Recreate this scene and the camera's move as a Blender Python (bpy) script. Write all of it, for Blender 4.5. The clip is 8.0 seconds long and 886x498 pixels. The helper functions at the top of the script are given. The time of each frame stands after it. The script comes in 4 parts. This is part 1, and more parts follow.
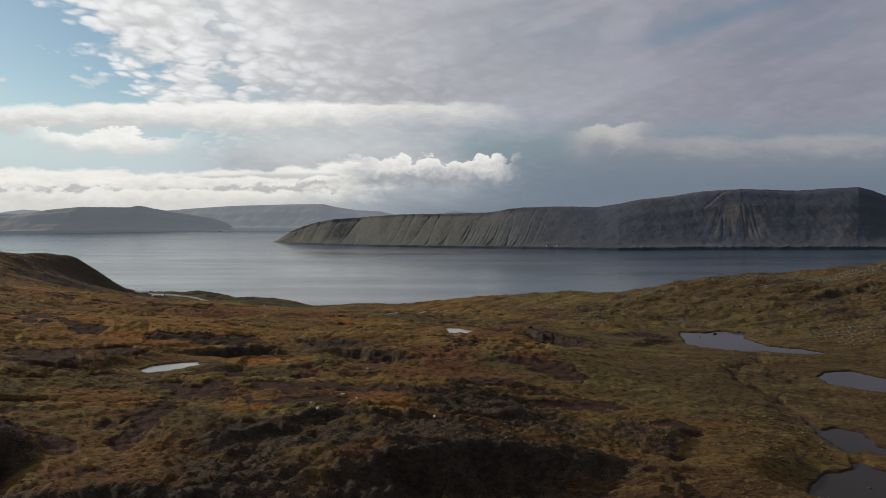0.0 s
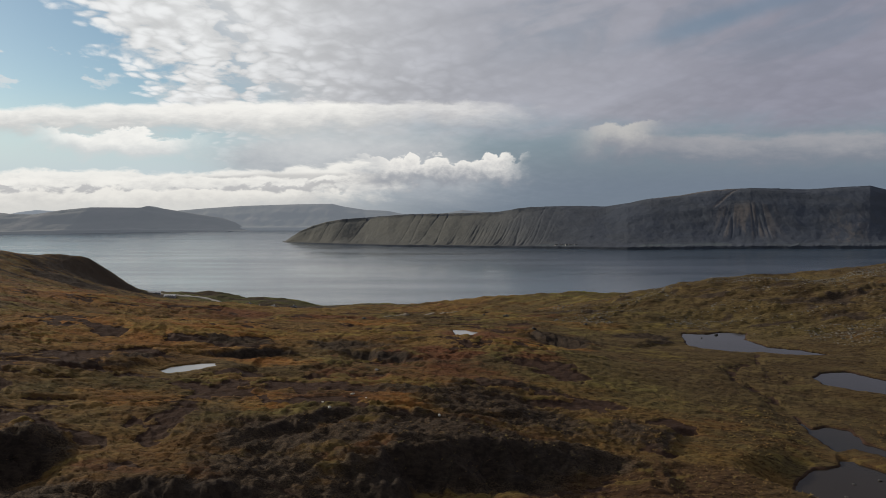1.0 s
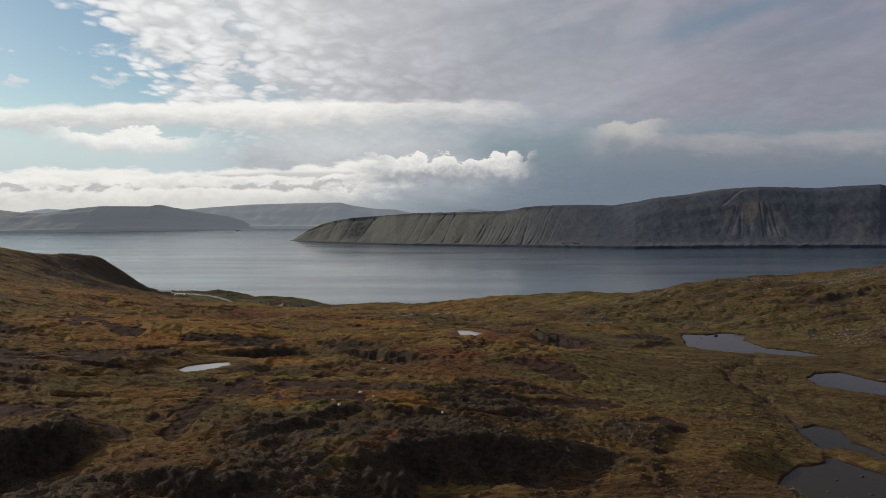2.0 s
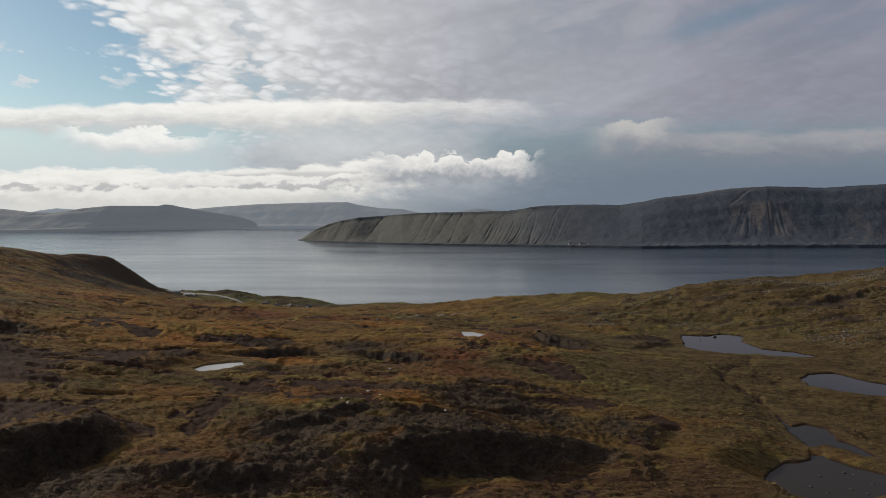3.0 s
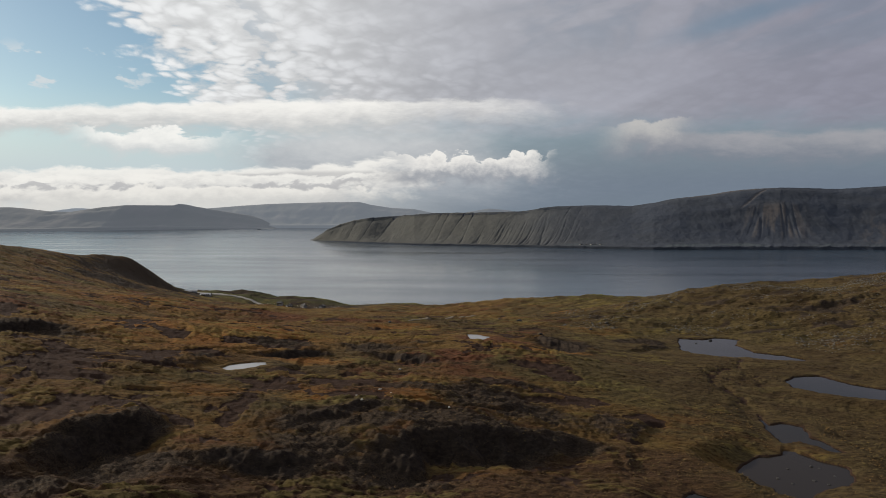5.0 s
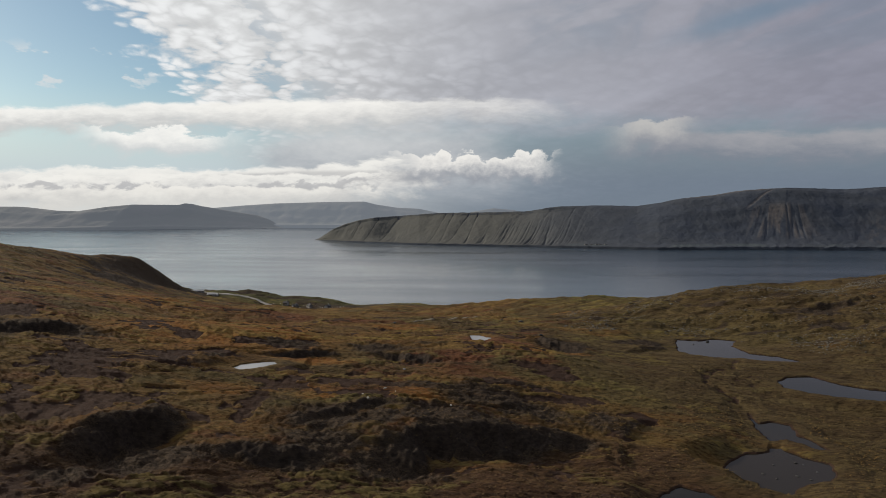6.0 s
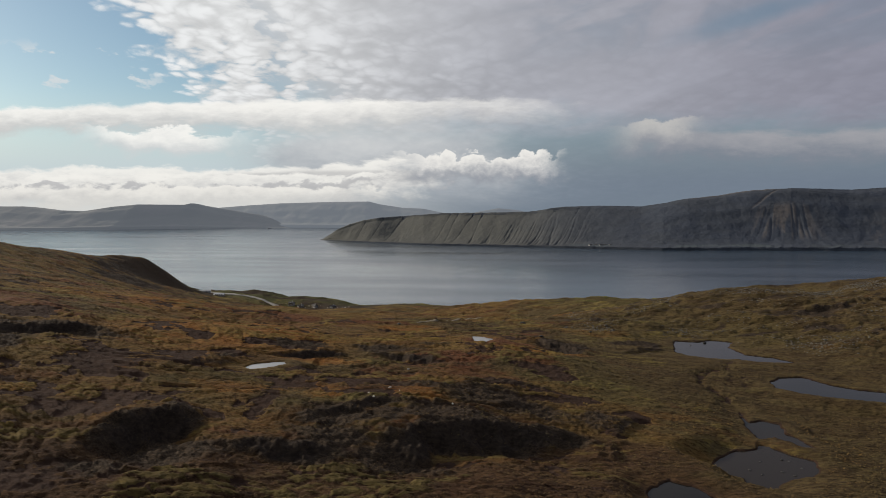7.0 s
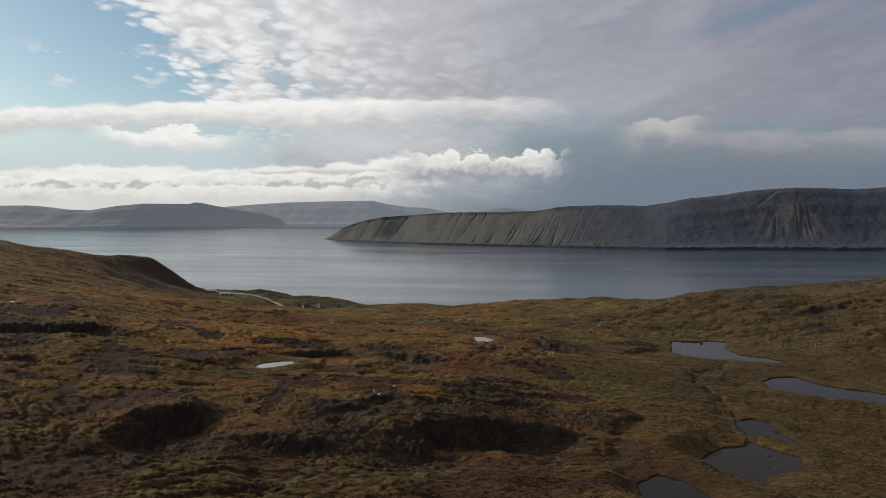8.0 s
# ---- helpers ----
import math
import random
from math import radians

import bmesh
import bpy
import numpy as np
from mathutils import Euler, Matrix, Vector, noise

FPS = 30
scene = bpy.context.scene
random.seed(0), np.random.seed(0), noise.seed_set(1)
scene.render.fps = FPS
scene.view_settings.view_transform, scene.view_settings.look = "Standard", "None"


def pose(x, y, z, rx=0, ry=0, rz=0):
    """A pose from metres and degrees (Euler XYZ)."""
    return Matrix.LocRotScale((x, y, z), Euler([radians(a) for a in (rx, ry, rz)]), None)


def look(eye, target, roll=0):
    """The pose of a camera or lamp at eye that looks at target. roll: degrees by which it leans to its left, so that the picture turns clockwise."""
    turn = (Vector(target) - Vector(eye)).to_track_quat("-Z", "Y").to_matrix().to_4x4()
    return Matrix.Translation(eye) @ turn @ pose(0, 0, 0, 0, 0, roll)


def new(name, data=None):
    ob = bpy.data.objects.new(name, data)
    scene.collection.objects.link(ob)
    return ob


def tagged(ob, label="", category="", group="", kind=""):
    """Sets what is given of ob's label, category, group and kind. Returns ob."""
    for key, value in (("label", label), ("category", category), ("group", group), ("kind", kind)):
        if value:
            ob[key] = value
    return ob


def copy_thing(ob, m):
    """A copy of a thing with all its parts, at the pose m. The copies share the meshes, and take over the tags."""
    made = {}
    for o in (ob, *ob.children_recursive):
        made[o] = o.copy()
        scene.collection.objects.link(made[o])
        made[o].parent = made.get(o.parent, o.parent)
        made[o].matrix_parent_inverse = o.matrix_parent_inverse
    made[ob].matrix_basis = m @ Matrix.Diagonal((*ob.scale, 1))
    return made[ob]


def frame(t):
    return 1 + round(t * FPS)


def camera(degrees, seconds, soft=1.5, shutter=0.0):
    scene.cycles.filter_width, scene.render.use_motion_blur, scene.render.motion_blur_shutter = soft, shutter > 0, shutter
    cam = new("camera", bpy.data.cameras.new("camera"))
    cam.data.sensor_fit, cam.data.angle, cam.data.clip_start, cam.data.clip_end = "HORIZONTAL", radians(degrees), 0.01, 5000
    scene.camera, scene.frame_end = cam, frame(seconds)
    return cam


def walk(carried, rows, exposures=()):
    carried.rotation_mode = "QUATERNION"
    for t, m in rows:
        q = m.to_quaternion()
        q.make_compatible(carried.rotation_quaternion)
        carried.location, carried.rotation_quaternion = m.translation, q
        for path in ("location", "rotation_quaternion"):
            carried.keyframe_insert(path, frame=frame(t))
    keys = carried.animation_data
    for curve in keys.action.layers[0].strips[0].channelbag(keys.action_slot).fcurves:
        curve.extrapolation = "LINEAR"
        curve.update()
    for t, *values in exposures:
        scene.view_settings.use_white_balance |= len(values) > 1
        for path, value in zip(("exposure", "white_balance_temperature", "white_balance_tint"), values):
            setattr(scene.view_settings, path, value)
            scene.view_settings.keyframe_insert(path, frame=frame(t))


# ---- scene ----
cam = camera(70.45, 8.0, 0.5)


def flight(x, y, z, yaw, pitch, roll):
    """The drone's pose: yaw to the left from +y, pitch up, roll as look() has it."""
    a, b = radians(yaw), radians(pitch)
    ahead = Vector((-math.sin(a) * math.cos(b), math.cos(a) * math.cos(b), math.sin(b)))
    return look((x, y, z), Vector((x, y, z)) + 100 * ahead, roll)


PATH = [
    (0.0, flight(0.000, 0.000, 75.000, 0.000, -2.625, -0.002)),
    (0.5, flight(0.218, -1.678, 75.514, 0.404, -2.643, -0.082)),
    (1.0, flight(0.450, -3.405, 76.026, 0.785, -2.682, -0.127)),
    (1.5, flight(0.696, -5.176, 76.537, 1.136, -2.745, -0.130)),
    (2.0, flight(0.953, -6.988, 77.046, 1.465, -2.813, -0.116)),
    (2.5, flight(1.219, -8.838, 77.555, 1.781, -2.857, -0.110)),
    (3.0, flight(1.494, -10.722, 78.065, 2.085, -2.866, -0.117)),
    (3.5, flight(1.775, -12.636, 78.574, 2.373, -2.871, -0.094)),
    (4.0, flight(2.061, -14.576, 79.085, 2.647, -2.876, -0.044)),
    (4.5, flight(2.350, -16.539, 79.598, 2.912, -2.873, -0.004)),
    (5.0, flight(2.640, -18.521, 80.112, 3.156, -2.886, 0.036)),
    (5.5, flight(2.931, -20.518, 80.630, 3.381, -2.916, 0.078)),
    (6.0, flight(3.220, -22.527, 81.150, 3.604, -2.926, 0.098)),
    (6.5, flight(3.505, -24.545, 81.674, 3.820, -2.926, 0.111)),
    (7.0, flight(3.785, -26.566, 82.202, 4.018, -2.941, 0.133)),
    (7.5, flight(4.059, -28.589, 82.735, 4.198, -2.976, 0.151)),
    (8.0, flight(4.324, -30.608, 83.273, 4.369, -3.026, 0.161)),
]
walk(cam, PATH)

# ---- sky, sun ----
SUN_SIDE, SUN_HEIGHT = 70, 21  # degrees to the left of +y, and above the sea
world = bpy.data.worlds.new("sky")
scene.world = world
world.use_nodes = True
W_NODES, W_LINKS = world.node_tree.nodes, world.node_tree.links
W_NODES.clear()


class Graph:
    """Short ways to lay nodes into one tree."""

    def __init__(self, tree):
        self.tree = tree

    def put(self, kind, **settings):
        node = self.tree.nodes.new(kind)
        for key, value in settings.items():
            setattr(node, key, value)
        return node

    def feed(self, socket, value):
        if isinstance(value, bpy.types.NodeSocket):
            self.tree.links.new(value, socket)
        elif value is not None:
            socket.default_value = value

    def math(self, op, a, b=None, c=None, clamp=False):
        node = self.put("ShaderNodeMath", operation=op, use_clamp=clamp)
        for socket, value in zip(node.inputs, (a, b, c)):
            self.feed(socket, value)
        return node.outputs[0]

    def add(self, *terms):
        out = terms[0]
        for term in terms[1:]:
            out = self.math("ADD", out, term)
        return out

    def mul(self, *terms):
        out = terms[0]
        for term in terms[1:]:
            out = self.math("MULTIPLY", out, term)
        return out

    def step(self, v, a, b, to_a=0.0, to_b=1.0):
        """Glides from to_a at a to to_b at b."""
        node = self.put("ShaderNodeMapRange", interpolation_type="SMOOTHSTEP")
        if not isinstance(a, bpy.types.NodeSocket) and not isinstance(b, bpy.types.NodeSocket) and a > b:
            a, b, to_a, to_b = b, a, to_b, to_a
        for n, value in enumerate((v, a, b, to_a, to_b)):
            self.feed(node.inputs[n], value)
        return node.outputs[0]

    def vec(self, x, y, z=0.0):
        node = self.put("ShaderNodeCombineXYZ")
        for socket, value in zip(node.inputs, (x, y, z)):
            self.feed(socket, value)
        return node.outputs[0]

    def noise(self, where, scale, detail=4.0, rough=0.55, warp=0.0):
        node = self.put("ShaderNodeTexNoise")
        self.feed(node.inputs["Vector"], where)
        for key, value in (("Scale", scale), ("Detail", detail), ("Roughness", rough), ("Distortion", warp)):
            self.feed(node.inputs[key], value)
        return node.outputs["Fac"]

    def cells(self, where, scale, feature="F1"):
        node = self.put("ShaderNodeTexVoronoi", feature=feature)
        self.feed(node.inputs["Vector"], where)
        self.feed(node.inputs["Scale"], scale)
        return node.outputs["Distance"]

    def mix(self, fac, a, b, kind="MIX"):
        node = self.put("ShaderNodeMix", data_type="RGBA", blend_type=kind)
        self.feed(node.inputs[0], fac)
        for socket, value in ((node.inputs[6], a), (node.inputs[7], b)):
            self.feed(socket, (*value, 1.0) if isinstance(value, tuple) else value)
        return node.outputs[2]

    def attribute(self, name):
        return self.put("ShaderNodeAttribute", attribute_name=name).outputs["Fac"]


g = Graph(world.node_tree)
blue = g.put("ShaderNodeTexSky", sky_type="NISHITA", sun_disc=False)
blue.sun_elevation, blue.sun_rotation = radians(SUN_HEIGHT), radians(-SUN_SIDE)
blue.air_density, blue.dust_density, blue.ozone_density = 1.0, 0.6, 1.5
split = g.put("ShaderNodeSeparateXYZ")
g.feed(split.inputs[0], g.put("ShaderNodeTexCoord").outputs["Generated"])
dx, dy, dz = split.outputs
ahead = g.math("MAXIMUM", g.math("ABSOLUTE", dy), 0.2)
# sky plane: kx to the right, ky down, 0.39 at the horizon
kx = g.add(g.mul(g.math("DIVIDE", dx, ahead), 1.11), 0.784)
ky = g.math("SUBTRACT", 0.39, g.mul(g.math("DIVIDE", dz, ahead), 1.11))


def centred(v, gain):
    return g.mul(g.math("SUBTRACT", v, 0.5), gain)


def bank(under, top, depth, left, right, seed, puff, size, crown, belly, edge=0.012, strength=1.0, stretch=2.2, tilt=0.0, ragged=0.25, ends=0.06, roll=1.3, lump=0.34):
    """A bank of cloud: a billowing top line, a soft base, lit crowns and grey bellies."""
    where = g.vec(g.add(kx, seed), g.mul(ky, stretch), seed)
    lumpy = g.cells(g.vec(g.add(kx, seed, g.mul(g.noise(where, size * 2.0, 3.0), 0.03)), g.mul(ky, 1.2), seed), size * 1.9)
    rise = g.add(centred(g.noise(where, size, 7.0, 0.64, 0.5), 1.1), g.mul(lumpy, lump), -0.35 * lump)
    broad = centred(g.noise(where, size * 0.3, 2.0), roll)
    fray = centred(g.noise(where, size * 3.0, 5.0, 0.62, 0.3), 1.0)
    line = g.add(top, g.mul(g.math("SUBTRACT", kx, 0.784), tilt), g.mul(g.add(rise, broad), puff))
    down = g.math("SUBTRACT", ky, line)
    soft = g.noise(where, size * 0.6, 6.0, 0.64, 0.2)
    alpha = g.mul(g.step(g.add(down, g.mul(fray, puff * 0.25)), 0.0, edge), g.step(g.add(down, centred(soft, depth * 1.2), g.mul(fray, depth * 0.4)), depth * 1.25, depth * 0.65))
    fade = g.add(kx, centred(soft, ragged), g.mul(broad, 0.1))
    alpha = g.mul(alpha, g.step(fade, left - ends, left + ends), g.step(fade, right + ends, right - ends), strength)
    tone = g.add(g.math("DIVIDE", down, depth), centred(soft, 1.4), g.mul(rise, 0.5), g.mul(fray, 0.7))
    return g.mix(alpha, under, g.mix(g.step(tone, 0.05, 1.0), crown, belly))


# clear sky, paler and greyer towards the horizon
clear = g.mix(1.0, blue.outputs[0], (0.086, 0.092, 0.088), "MULTIPLY")
low = g.mix(g.step(kx, 0.20, 1.02), (0.54, 0.62, 0.66), (0.124, 0.175, 0.230))
sky = g.mix(g.step(ky, 0.14, 0.34), clear, low)
# high mackerel sheet with a ragged edge and small cells
lift = g.math("MAXIMUM", g.add(dz, 0.22), 0.05)
over = g.vec(g.math("DIVIDE", g.add(dx, g.mul(dz, 0.25)), lift), g.math("DIVIDE", dy, lift), 0.3)
grain = g.noise(over, 4.2, 6.0, 0.58, 0.5)
ruffle = g.put("ShaderNodeVectorMath", operation="ADD")
g.feed(ruffle.inputs[0], over)
wander = g.put("ShaderNodeTexNoise")
g.feed(wander.inputs["Vector"], over)
g.feed(wander.inputs["Scale"], 9.0)
spread = g.put("ShaderNodeVectorMath", operation="SCALE")
g.feed(spread.inputs[0], wander.outputs["Color"])
g.feed(spread.inputs["Scale"], 0.16)
g.feed(ruffle.inputs[1], spread.outputs[0])
lumps = g.add(g.mul(g.step(g.cells(ruffle.outputs[0], 14.0), 0.80, 0.05), 0.30), g.mul(g.noise(over, 9.0, 6.0, 0.60, 0.4), 0.70))
mass = g.noise(over, 1.6, 4.0, 0.55)
rim = g.math("SUBTRACT", kx, g.add(0.09, g.mul(ky, 0.98)))
cover = g.add(rim, centred(grain, 0.30), centred(lumps, 0.26), centred(mass, 0.1))
cover = g.step(cover, -0.02, 0.075)
thin = g.step(g.add(grain, centred(lumps, 0.9), centred(mass, 0.6)), 0.24, 0.46, 0.30, 1.0)
cover = g.mul(cover, g.math("MAXIMUM", thin, g.step(rim, 0.04, 0.34)))
slit = g.math("ABSOLUTE", g.add(g.math("SUBTRACT", ky, 0.072), g.mul(g.math("SUBTRACT", kx, 1.15), 0.31), centred(grain, 0.025)))
slit = g.mul(g.step(slit, 0.028, 0.002), g.step(kx, 1.02, 1.25), g.step(kx, 1.75, 1.45))
cover = g.mul(cover, g.math("SUBTRACT", 1.0, g.mul(slit, 0.5)))
shade = g.mul(g.add(centred(lumps, 2.2), centred(grain, 0.8), centred(mass, 0.8)), g.step(rim, 0.72, 0.05, 0.14, 0.95))
# long soft streaks drawn out across the sheet
streak = g.noise(g.vec(g.mul(g.add(kx, g.mul(ky, 1.2)), 1.3), g.mul(g.add(ky, g.mul(kx, 0.22)), 2.8), 4.4), 3.0, 5.0, 0.52, 0.9)
shade = g.add(shade, g.mul(centred(streak, 0.8), g.step(rim, 0.15, 0.5)))
sheet = g.mix(g.step(kx, 0.30, 0.90), (0.75, 0.76, 0.765), (0.41, 0.42, 0.466))
sheet = g.mix(g.step(kx, 0.75, 1.45), sheet, (0.282, 0.286, 0.350))
dim = g.step(shade, -0.45, 0.45, 0.78, 1.13)
sheet = g.mix(1.0, sheet, g.vec(dim, dim, dim), "MULTIPLY")
veil = g.mul(g.step(streak, 0.50, 0.36), g.step(kx, 0.75, 0.95), g.step(ky, 0.16, 0.05), 0.22)
cover = g.mul(cover, g.math("SUBTRACT", 1.0, veil))
sky = g.mix(g.mul(cover, g.step(g.add(ky, centred(grain, 0.08)), 0.27, 0.19, 0.25, 1.0)), sky, sheet)
# thin shreds on the blue
wisp = g.noise(g.vec(g.mul(kx, 0.45), g.add(ky, g.mul(kx, -0.15)), 2.6), 22.0, 4.0, 0.6)
wisp = g.mul(g.step(wisp, 0.585, 0.65), g.step(rim, 0.0, -0.08), g.step(ky, 0.06, 0.10), g.step(ky, 0.175, 0.14), 0.85)
sky = g.mix(wisp, sky, (0.66, 0.70, 0.72))
# stratus bar, cumulus heaps and grey veil below it
sky = bank(sky, 0.205, 0.16, 0.41, 0.84, 8.1, 0.03, 5.0, (0.64, 0.645, 0.65), (0.38, 0.405, 0.44), 0.06, 0.85, 2.2, 0.0, 0.25)
sky = bank(sky, 0.180, 0.052, -2.0, 0.76, 1.7, 0.030, 8.0, (0.92, 0.905, 0.865), (0.58, 0.58, 0.575), 0.010, 0.95, 3.0, 0.0, 0.5, 0.20)
sky = bank(sky, 0.256, 0.040, 0.075, 0.32, 5.3, 0.060, 8.0, (0.93, 0.92, 0.88), (0.62, 0.64, 0.645), 0.006, 0.97, 1.8, 0.05, 0.12)
sky = bank(sky, 0.239, 0.06, 1.05, 2.6, 9.9, 0.030, 8.0, (0.365, 0.36, 0.385), (0.21, 0.23, 0.275), 0.014, 0.85, 2.6, -0.012)
sky = bank(sky, 0.258, 0.05, 1.01, 1.13, 6.2, 0.055, 10.0, (0.52, 0.51, 0.495), (0.26, 0.275, 0.315), 0.006, 0.9, 1.5, -0.12, 0.12, 0.04, 0.5, 0.55)
sky = bank(sky, 0.283, 0.05, -2.0, 0.66, 2.4, 0.036, 8.0, (0.88, 0.865, 0.82), (0.60, 0.60, 0.595), 0.008, 0.95, 3.2, -0.02, 0.5)
sky = bank(sky, 0.303, 0.022, 0.36, 0.74, 3.4, 0.010, 8.0, (0.52, 0.515, 0.51), (0.42, 0.42, 0.43), 0.008, 0.7, 7.0, -0.01, 0.5)
sky = bank(sky, 0.274, 0.050, 0.63, 0.90, 4.6, 0.046, 19.0, (0.86, 0.84, 0.80), (0.30, 0.32, 0.36), 0.005, 0.97, 1.3, 0.0, 0.1, 0.04, 0.5, 0.7)
sky = bank(sky, 0.311, 0.05, -2.0, 0.58, 12.4, 0.036, 12.0, (0.88, 0.865, 0.82), (0.50, 0.505, 0.51), 0.006, 0.95, 2.6, 0.0, 0.4)
sky = bank(sky, 0.324, 0.022, -2.0, 0.62, 7.7, 0.052, 17.0, (0.47, 0.47, 0.48), (0.42, 0.42, 0.43), 0.008, 0.8, 2.2, 0.0, 0.9)
sky = bank(sky, 0.333, 0.04, -2.0, 0.60, 15.7, 0.036, 14.0, (0.86, 0.84, 0.79), (0.56, 0.555, 0.545), 0.006, 0.92, 2.0, 0.0, 0.4)
sky = g.mix(g.step(g.add(ky, centred(grain, 0.03)), 0.335, 0.380, 0.0, 0.8), sky, g.mix(g.step(kx, 0.30, 0.85), (0.70, 0.69, 0.655), (0.172, 0.212, 0.262)))
sky = bank(sky, 0.296, 0.040, 1.39, 1.47, 21.3, 0.03, 9.0, (0.27, 0.285, 0.32), (0.19, 0.22, 0.265), 0.016, 0.7, 1.6, 0.25, 0.08, 0.03, 0.5, 0.5)
# the clouds behind, away from the sun, are greyer
back = g.step(dy, -0.35, 0.25, 0.55, 1.0)
sky = g.mix(1.0, sky, g.vec(back, back, back), "MULTIPLY")
light = g.put("ShaderNodeBackground")
g.feed(light.inputs["Color"], sky)
g.feed(light.inputs["Strength"], 1.0)
g.feed(g.put("ShaderNodeOutputWorld").inputs["Surface"], light.outputs[0])

sun = new("sun", bpy.data.lights.new("sun", "SUN"))
sun.data.energy, sun.data.angle, sun.data.color = 3.5, radians(0.6), (1.0, 0.87, 0.70)
a, b = radians(SUN_SIDE), radians(SUN_HEIGHT)
sun.matrix_world = look((0, 0, 300), (300 * math.sin(a) * math.cos(b), -300 * math.cos(a) * math.cos(b), 300 - 300 * math.sin(b)))
scene.view_settings.exposure = 0.0


# ---- materials ----
def material(name):
    m = bpy.data.materials.new(name)
    m.use_nodes = True
    graph = Graph(m.node_tree)
    return m, graph, m.node_tree.nodes["Principled BSDF"]


def finish(graph, shader, colour, rough, height=None, distance=0.1, strength=1.0):
    graph.feed(shader.inputs["Base Color"], (*colour, 1.0) if isinstance(colour, tuple) else colour)
    graph.feed(shader.inputs["Roughness"], rough)
    if height is not None:
        bump = graph.put("ShaderNodeBump")
        graph.feed(bump.inputs["Strength"], strength)
        graph.feed(bump.inputs["Distance"], distance)
        graph.feed(bump.inputs["Height"], height)
        graph.feed(shader.inputs["Normal"], bump.outputs[0])


def moor_material():
    m, k, s = material("moor")
    at = k.put("ShaderNodeNewGeometry").outputs["Position"]
    part_of = k.put("ShaderNodeSeparateXYZ")
    k.feed(part_of.inputs[0], at)
    x, y, z = part_of.outputs
    lain = k.vec(k.mul(x, 0.42), y, z)
    broad = k.noise(lain, 0.05, 4.0, 0.55)
    mid = k.noise(lain, 0.30, 5.0, 0.62, 0.5)
    tuft = k.noise(lain, 2.4, 5.0, 0.66, 0.2)
    fine = k.noise(k.vec(k.mul(x, 0.6), y, z), 9.0, 3.0, 0.62)

    def off(v, gain):
        return k.mul(k.math("SUBTRACT", v, 0.5), gain)

    gold = k.mix(k.step(mid, 0.38, 0.62), (0.270, 0.118, 0.032), (0.235, 0.138, 0.042))
    ochre = k.mix(k.step(mid, 0.36, 0.64), (0.150, 0.082, 0.030), (0.205, 0.134, 0.046))
    olive = k.mix(k.step(mid, 0.4, 0.6), (0.088, 0.060, 0.028), (0.118, 0.086, 0.038))
    side = k.step(x, 10.0, 55.0, 0.0, 0.22)
    grass = k.mix(k.step(k.add(broad, side, off(mid, 0.45)), 0.44, 0.60), ochre, olive)
    grass = k.mix(k.step(k.add(k.attribute("gold"), off(mid, 0.9), off(tuft, 0.5)), 0.30, 0.70, 0.0, 0.85), grass, gold)
    rust = k.noise(lain, 0.085, 4.0, 0.6, 0.4)
    grass = k.mix(k.step(k.add(rust, k.mul(k.attribute("rust"), 0.26), off(mid, 0.3), off(tuft, 0.3), k.mul(side, -1.0)), 0.52, 0.68, 0.0, 0.85), grass, (0.142, 0.058, 0.030))
    grass = k.mix(k.attribute("green"), grass, (0.180, 0.172, 0.048))
    grass = k.mix(k.attribute("bush"), grass, k.mix(k.step(tuft, 0.35, 0.65), (0.052, 0.056, 0.026), (0.100, 0.104, 0.042)))
    ling = k.mix(k.step(k.add(k.mul(mid, 0.6), k.mul(fine, 0.4)), 0.38, 0.62), (0.058, 0.032, 0.019), (0.112, 0.066, 0.032))
    grass = k.mix(k.step(k.add(k.attribute("brown"), off(mid, 1.1), off(tuft, 0.5)), 0.30, 0.75, 0.0, 0.92), grass, ling)
    lit_moss = k.mix(k.step(broad, 0.4, 0.6), (0.205, 0.152, 0.042), (0.165, 0.138, 0.044))
    # tops of the mats yellower: mossy tone, with their lit rims painted in
    grass = k.mix(k.step(k.add(k.attribute("crown"), off(tuft, 0.6), off(mid, 0.5)), 0.42, 0.90, 0.0, 0.55), grass, lit_moss)
    # grass darker towards the foot of each narrow step
    grass = k.mix(k.step(k.add(k.attribute("terrace_rise"), off(tuft, 0.3)), 0.12, -0.12, 0.0, 0.6), grass, k.mix(1.0, grass, (0.5, 0.47, 0.5), "MULTIPLY"))
    # grass at under half its tone where the tuft noise is low
    darker_grass = k.mix(1.0, grass, (0.40, 0.36, 0.38), "MULTIPLY")
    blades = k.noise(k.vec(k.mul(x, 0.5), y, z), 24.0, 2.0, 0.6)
    grass = k.mix(k.step(k.add(tuft, off(fine, 0.42), off(blades, 0.2), k.mul(k.attribute("crown"), 0.05)), 0.32, 0.56), darker_grass, grass)
    strand = k.noise(k.vec(k.mul(x, 0.22), k.add(y, k.mul(x, 0.03)), z), 1.1, 6.0, 0.72, 0.6)
    tint = k.step(strand, 0.30, 0.68, 0.74, 1.14)
    grass = k.mix(1.0, grass, k.vec(tint, tint, k.mul(tint, 0.98)), "MULTIPLY")
    heath = k.mix(k.step(k.add(k.mul(fine, 0.6), k.mul(tuft, 0.4)), 0.42, 0.60), (0.028, 0.021, 0.016), (0.082, 0.058, 0.038))
    heath = k.mix(k.step(blades, 0.66, 0.74, 0.0, 0.7), heath, (0.13, 0.115, 0.09))
